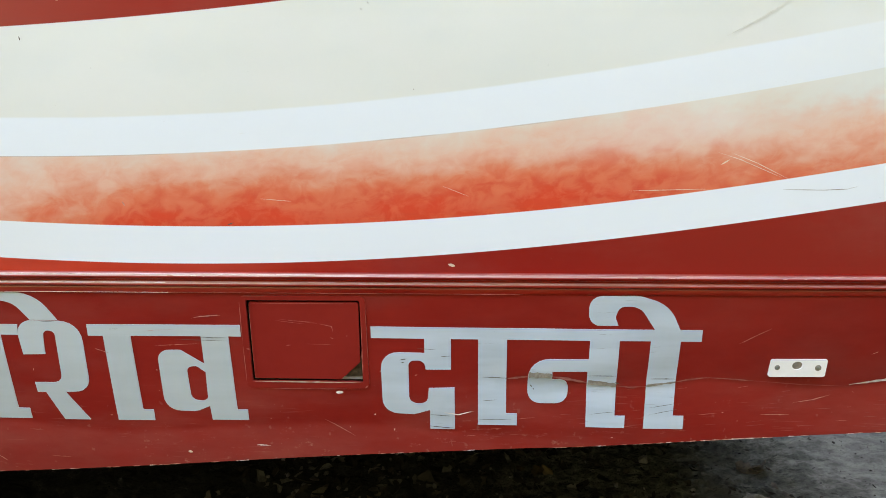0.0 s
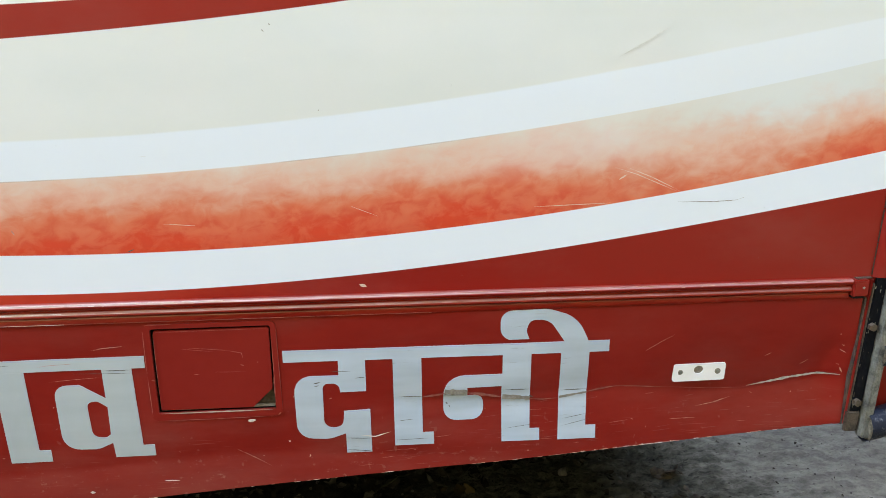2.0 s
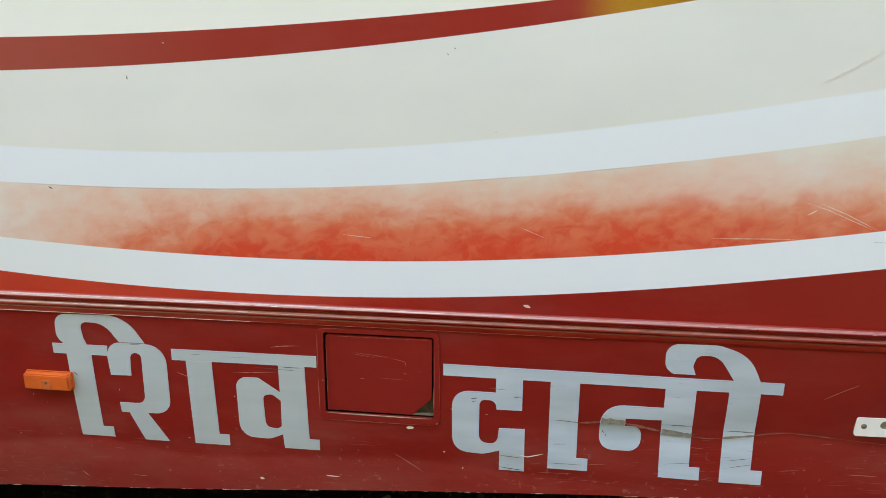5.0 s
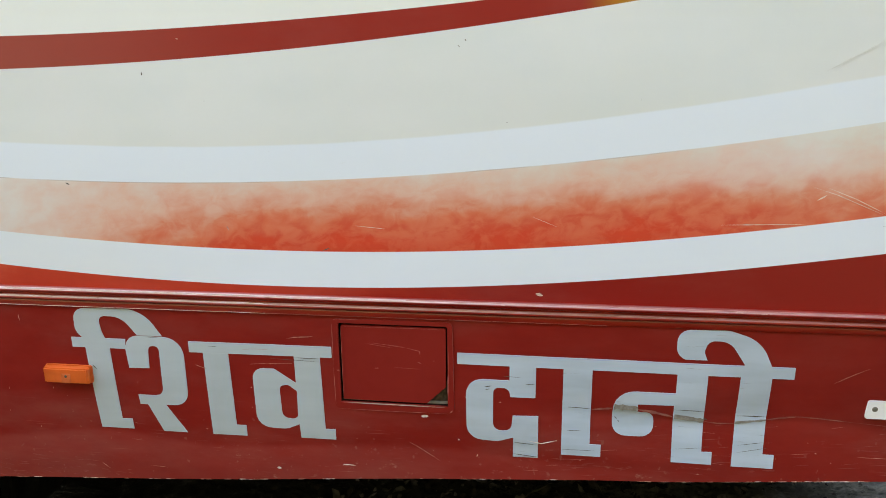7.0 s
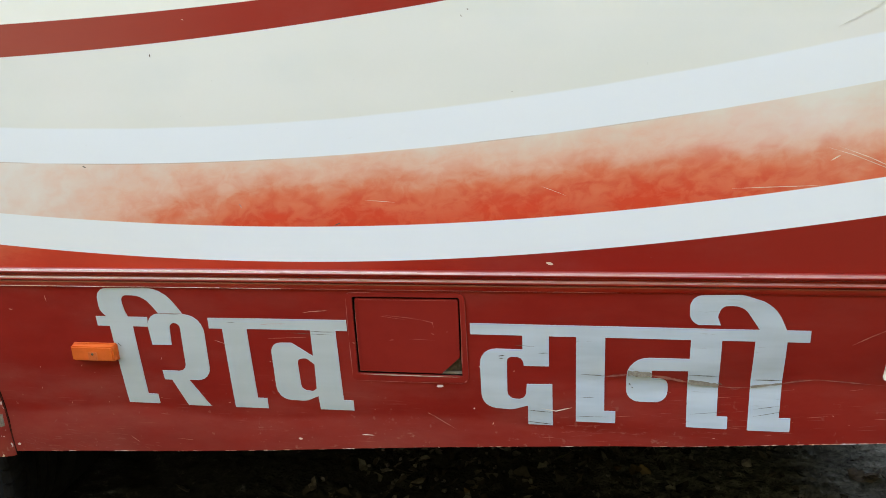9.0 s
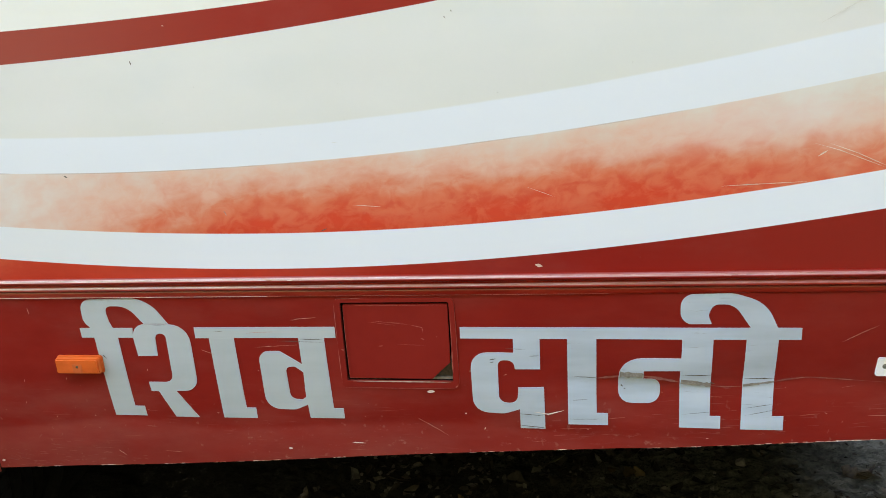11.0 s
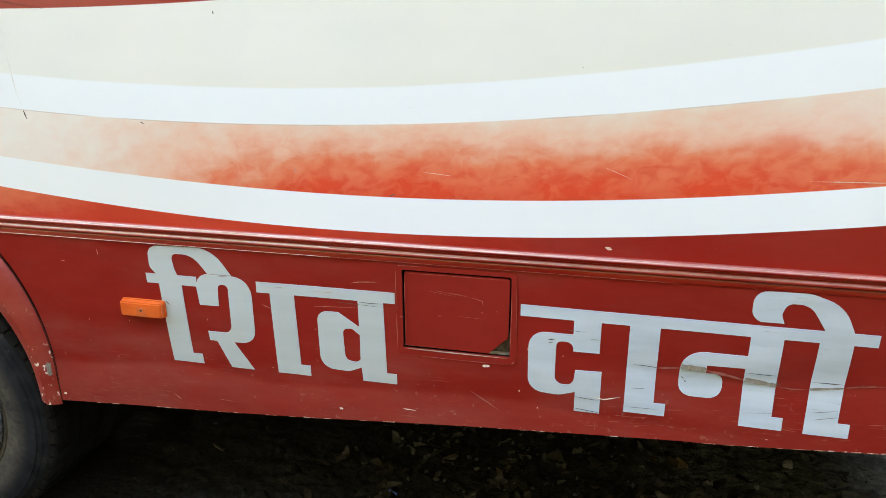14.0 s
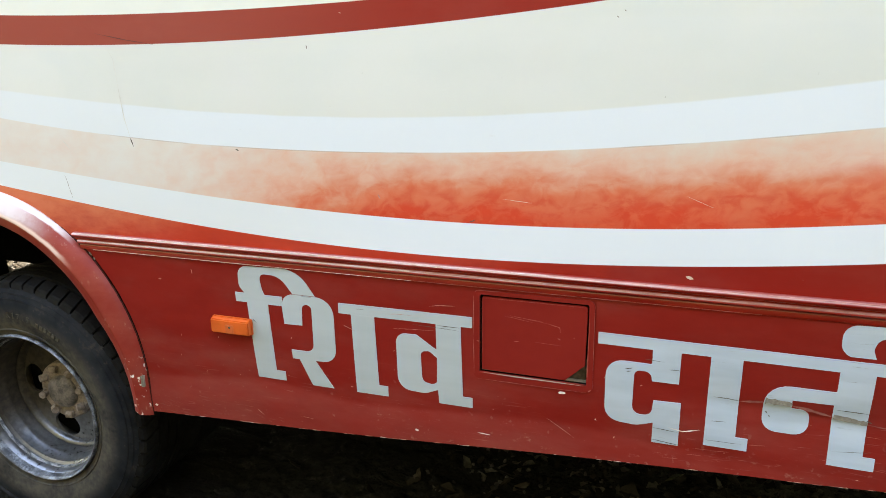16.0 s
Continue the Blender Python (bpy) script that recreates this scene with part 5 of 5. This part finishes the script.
SKIRT_MARKS = [
    (((0.770, 0.731), (0.863, 0.747), (0.926, 0.752), (0.978, 0.746)), 0.0058, SCRAPE),
    # next two lines: the crease's soft highlight laid on as paler paint
    (((0.46, 0.742), (0.49, 0.743), (0.53, 0.741), (0.59, 0.7365)), 0.0022, CREASE),
    (((0.585, 0.7370), (0.68, 0.730), (0.775, 0.727)), 0.0016, SCUFF),
    (((0.538, 0.820), (0.575, 0.842), (0.600, 0.855)), 0.0016, PALE),
    (((0.66, 0.690), (0.70, 0.697), (0.735, 0.708)), 0.002, PALE),
    (((0.60, 0.664), (0.66, 0.664)), 0.0016, PALE),
    (((0.88, 0.775), (0.90, 0.785)), 0.0016, PALE),
    (((0.972, 0.803), (0.983, 0.797)), 0.0022, PALE),
    (((0.974, 0.815), (0.979, 0.812)), 0.0022, PALE),
    (((0.966, 0.772), (0.972, 0.770)), 0.0018, PALE),
    (((0.962, 0.842), (0.965, 0.841)), 0.003, PALE),
    (((0.80, 0.800), (0.815, 0.806)), 0.0016, PALE),
    (((0.868, 0.715), (0.870, 0.712)), 0.003, PALE),
    (((0.79, 0.625), (0.81, 0.627)), 0.003, PALE),
    (((0.974, 0.764), (0.980, 0.752)), 0.004, PALE),
    (((-0.274, 0.7045), (-0.258, 0.7055)), 0.0065, CHIP),
    (((-0.663, 0.838), (-0.64, 0.841), (-0.60, 0.842)), 0.0014, PALE),
    (((-0.56, 0.868), (-0.54, 0.872), (-0.50, 0.875)), 0.002, PALE),
    (((-0.55, 0.812), (-0.62, 0.808), (-0.645, 0.806)), 0.0012, PALE),
    (((-0.77, 0.80), (-0.74, 0.789)), 0.0018, PALE),
    (((-0.30, 0.640), (-0.25, 0.610), (-0.235, 0.600)), 0.0016, PALE),
    (((-0.05, 0.660), (-0.02, 0.655), (0.012, 0.664)), 0.0022, CHIP),
    (((-0.45, 0.578), (-0.42, 0.577)), 0.0025, CHIP),
    (((-0.90, 0.545), (-0.86, 0.543)), 0.0012, PALE),
    (((-1.22, 0.570), (-1.21, 0.580)), 0.003, SCUFF),
    (((-1.335, 0.505), (-1.325, 0.507)), 0.007, CHIP),
    (((-1.02, 0.545), (-1.0, 0.53)), 0.002, PALE),
    (((-1.17, 0.90), (-1.168, 0.885)), 0.003, PALE),
    (((-1.27, 0.865), (-1.26, 0.864)), 0.004, PALE),
    (((-0.60, 0.560), (-0.59, 0.559)), 0.005, CHIP),
    (((-0.195, 0.655), (-0.193, 0.652)), 0.005, CHIP),
]
for pts, w, mat in SKIRT_MARKS:
    mark(pts, w * (0.7 if mat is PALE else 1.0), mat, skirt)

# paint chipped off the folded lower edge
edge_rng = random.Random(77)
for k in range(95):
    x = edge_rng.uniform(-1.3, 0.95) if k % 3 else edge_rng.gauss(0.52, 0.09)
    n, w = edge_rng.uniform(0.003, 0.022), edge_rng.uniform(0.0006, 0.0016) * (1.7 if 0.4 < x < 0.66 else 1.0)
    if x + n < 0.97:
        mark(((x, bottom_z(x) + w * 0.5), (x + n, bottom_z(x + n) + w * 0.5)), w, edge_rng.choice((CHIP, SCORE, PALE, PALE)), skirt, "chipped_edge", 0.0012)

for k in range(42):
    x, z = edge_rng.uniform(-1.3, 0.95), 0.60 + abs(edge_rng.gauss(0, 0.10))
    if z < bottom_z(x) + 0.012 or z > 0.9 or (-0.47 < x < -0.19 and z > 0.70):
        continue
    n, a = edge_rng.uniform(0.001, 0.007), edge_rng.choice((0.0, 0.0, 0.3, 1.2, -0.4))
    mark(((x, z), (x + n * math.cos(a), z + n * math.sin(a))), edge_rng.uniform(0.0006, 0.0018), edge_rng.choice((PALE, PALE, SCORE)), skirt, "scratch", 0.0010)

# fine scuffs along the lower panel
for k in range(90):
    x, n = edge_rng.uniform(-0.1, 0.94), edge_rng.uniform(0.008, 0.045)
    z, rise = bottom_z(x) + 0.010 + abs(edge_rng.gauss(0, 0.055)), edge_rng.gauss(0.05, 0.06)
    if z < 0.725 and x + n < 0.97:
        mark(((x, z), (x + n, max(z + n * rise, bottom_z(x + n) + 0.004))), edge_rng.uniform(0.0005, 0.0013), edge_rng.choice((SCUFF, SCUFF, SCUFF, WORN)), skirt, "scratch", 0.0008)

# dull rubs low on the panel beside the arch
for k in range(46):
    x, n = edge_rng.gauss(-1.14, 0.10), edge_rng.uniform(0.006, 0.035)
    z, rise = bottom_z(x) + 0.006 + abs(edge_rng.gauss(0, 0.030)), edge_rng.uniform(-0.35, 0.15)
    if -1.32 < x < -0.90:
        mark(((x, z), (x + n, max(z + n * rise, bottom_z(x + n) + 0.003))), edge_rng.uniform(0.0010, 0.0030), SCUFF, skirt, "scratch", 0.0010)

# grazes across the letters at the crease
for pts, w, mat in [
    (((0.030, 0.741), (0.058, 0.740), (0.090, 0.737)), 0.0022, DARKMARK),
    (((0.1245, 0.7475), (0.172, 0.7455)), 0.012, GRIME),
    (((0.2445, 0.731), (0.303, 0.724)), 0.010, GRIME),
    (((0.243, 0.747), (0.304, 0.746)), 0.0022, DARKMARK),
    (((0.365, 0.739), (0.423, 0.740)), 0.003, DARKMARK),
    (((0.364, 0.724), (0.422, 0.733)), 0.0045, GRIME),
    (((0.080, 0.7375), (0.100, 0.7400), (0.1245, 0.7440)), 0.0040, CREASE),
    (((0.170, 0.7440), (0.205, 0.7385), (0.244, 0.7300)), 0.0060, CREASE),
    (((0.302, 0.7230), (0.330, 0.7205), (0.364, 0.7225)), 0.0024, CREASE),
    (((0.422, 0.7335), (0.445, 0.7385), (0.480, 0.7430)), 0.0034, CREASE),
    (((0.127, 0.724), (0.131, 0.719)), 0.004, DARKMARK),
    (((0.133, 0.716), (0.136, 0.713)), 0.004, DARKMARK),
    (((-0.140, 0.780), (-0.125, 0.783)), 0.003, DARKMARK),
    (((-0.138, 0.774), (-0.128, 0.776)), 0.002, DARKMARK),
    (((-0.056, 0.789), (-0.036, 0.790)), 0.0024, DARKMARK),
    (((-0.105, 0.806), (-0.065, 0.804)), 0.0016, DARKMARK),
    (((-0.082, 0.656), (-0.03, 0.652)), 0.0018, DARKMARK),
    (((-0.080, 0.628), (-0.028, 0.623)), 0.003, DARKMARK),
    (((0.022, 0.645), (0.09, 0.646)), 0.0014, DARKMARK),
    (((0.25, 0.66), (0.318, 0.668)), 0.0012, DARKMARK),
    (((0.372, 0.676), (0.42, 0.685)), 0.0014, DARKMARK),
    (((0.37, 0.66), (0.43, 0.674)), 0.0014, DARKMARK),
    (((-1.008, 0.788), (-0.998, 0.778)), 0.003, DARKMARK),
    (((-0.735, 0.843), (-0.715, 0.844)), 0.0012, DARKMARK),
    (((-0.60, 0.822), (-0.49, 0.819)), 0.0014, DARKMARK),
    (((-0.5455, 0.8265), (-0.52, 0.8258), (-0.4895, 0.8262)), 0.0022, DARKMARK),
    (((-0.872, 0.8590), (-0.845, 0.8593)), 0.0018, DARKMARK),
    (((0.300, 0.731), (0.31, 0.7265)), 0.003, DARKMARK),
    (((0.03, 0.688), (0.06, 0.690)), 0.0016, DARKMARK),
]:
    mark(pts, w * (1.0 if mat in (GRIME, CREASE) else 0.62), mat, skirt, "graze", 0.0040, taper=mat is not GRIME)

for pts, w, mat in [
    (((-0.040, 0.985), (-0.026, 0.981)), 0.007, SCORE),
    (((0.454, 1.205), (0.50, 1.190), (0.58, 1.156)), 0.0013, SCORE),
    (((0.477, 1.205), (0.53, 1.184), (0.591, 1.154)), 0.0013, SCORE),
    (((0.464, 1.180), (0.480, 1.190)), 0.0026, SCORE),
    (((0.30, 1.131), (0.37, 1.133), (0.45, 1.135)), 0.0014, SCORE),
    (((0.583, 1.134), (0.66, 1.133), (0.701, 1.135), (0.719, 1.140)), 0.0012, GRIME),
    (((0.451, 1.408), (0.508, 1.439), (0.557, 1.469)), 0.0026, SMEAR),
    (((-1.334, 1.42), (-1.316, 1.389), (-1.312, 1.319), (-1.307, 1.255), (-1.297, 1.21)), 0.0026, SMEAR),
    (((-1.297, 1.21), (-1.291, 1.19)), 0.0035, DARKMARK),
    (((-1.513, 1.114), (-1.499, 1.052)), 0.0013, GRIME),
    (((-1.505, 1.20), (-1.48, 1.175)), 0.0016, SMEAR),
    (((-0.818, 1.416), (-0.817, 1.408)), 0.0025, DARKMARK),
    (((-0.194, 1.460), (-0.190, 1.456)), 0.002, GRIME),
    (((-0.181, 1.470), (-0.178, 1.467)), 0.002, GRIME),
    (((-1.012, 1.194), (-1.003, 1.190)), 0.003, DARKMARK),
    (((-0.102, 1.320), (-0.101, 1.3185)), 0.0015, GRIME),
    (((-0.47, 1.062), (-0.455, 1.068)), 0.0018, DARKMARK),
    (((-0.40, 1.115), (-0.34, 1.110)), 0.0012, SCORE),
    (((-0.05, 1.140), (0.0, 1.120)), 0.0007, SCORE),
    (((-0.67, 1.11), (-0.665, 1.10)), 0.0025, PALE),
    (((-0.43, 1.240), (-0.415, 1.2405)), 0.0006, SMEAR),
    (((-1.358, 1.446), (-1.27, 1.430), (-1.20, 1.420)), 0.0022, DARKRED),
    (((-0.74, 1.478), (-0.735, 1.476)), 0.003, PALE),
]:
    mark(pts, w, mat, side, "scratch", 0.0012, False)

for pts, w in [
    (((-0.4585, 0.905), (-0.4588, 0.85), (-0.4588, 0.815)), 0.0014), (((-0.4588, 0.81), (-0.458, 0.76), (-0.4575, 0.725)), 0.0012),
    (((-0.452, 0.803), (-0.443, 0.801)), 0.003), 
    (((-0.216, 0.75), (-0.2165, 0.80)), 0.0014), (((-0.212, 0.716), (-0.206, 0.722)), 0.0022), (((-0.40, 0.7135), (-0.36, 0.7135)), 0.0012),
    (((-0.455, 0.917), (-0.40, 0.9178)), 0.0012), (((-0.2062, 0.905), (-0.2050, 0.83), (-0.2040, 0.76)), 0.0008), (((-0.2155, 0.885), (-0.2150, 0.80), (-0.2145, 0.745)), 0.0009), (((-0.452, 0.7135), (-0.34, 0.7132), (-0.215, 0.7140)), 0.0009), (((-0.4375, 0.9018), (-0.35, 0.9022), (-0.225, 0.9022)), 0.0007), (((-0.4398, 0.90), (-0.4398, 0.80), (-0.4395, 0.74)), 0.0007), (((-0.39, 0.866), (-0.33, 0.858)), 0.0007), (((-0.36, 0.866), (-0.31, 0.862)), 0.0007), (((-0.33, 0.815), (-0.27, 0.813)), 0.0006), (((-0.30, 0.859), (-0.275, 0.853), (-0.273, 0.842)), 0.0016), (((-0.38, 0.868), (-0.34, 0.864), (-0.30, 0.859)), 0.0008),
    (((-0.279, 0.829), (-0.272, 0.826)), 0.0022), (((-0.246, 0.833), (-0.244, 0.832)), 0.003), (((-0.37, 0.811), (-0.36, 0.812)), 0.002),
]:
    mark(pts, w, WORN, skirt, "scratch", 0.0045)
mark(((-0.440, 0.7292), (-0.39, 0.7290), (-0.30, 0.7288), (-0.222, 0.7285)), 0.0026, SCRAPE, skirt, "scratch", 0.0045)
mark(((-1.474, 0.917), (-1.466, 0.908)), 0.006, GRIME, skirt, "scratch", 0.0030)
mark(((-1.462, 0.903), (-1.458, 0.897)), 0.004, GRIME, skirt, "scratch", 0.0030)

for (name, _), (bm, mats, host) in WEAR.items():
    ob = part(name, bm, mats, host, smooth=0, recalc=name in ("glint_worn_edge", "chipped_paint", "sealant"))
    tagged(ob, kind="stuff")
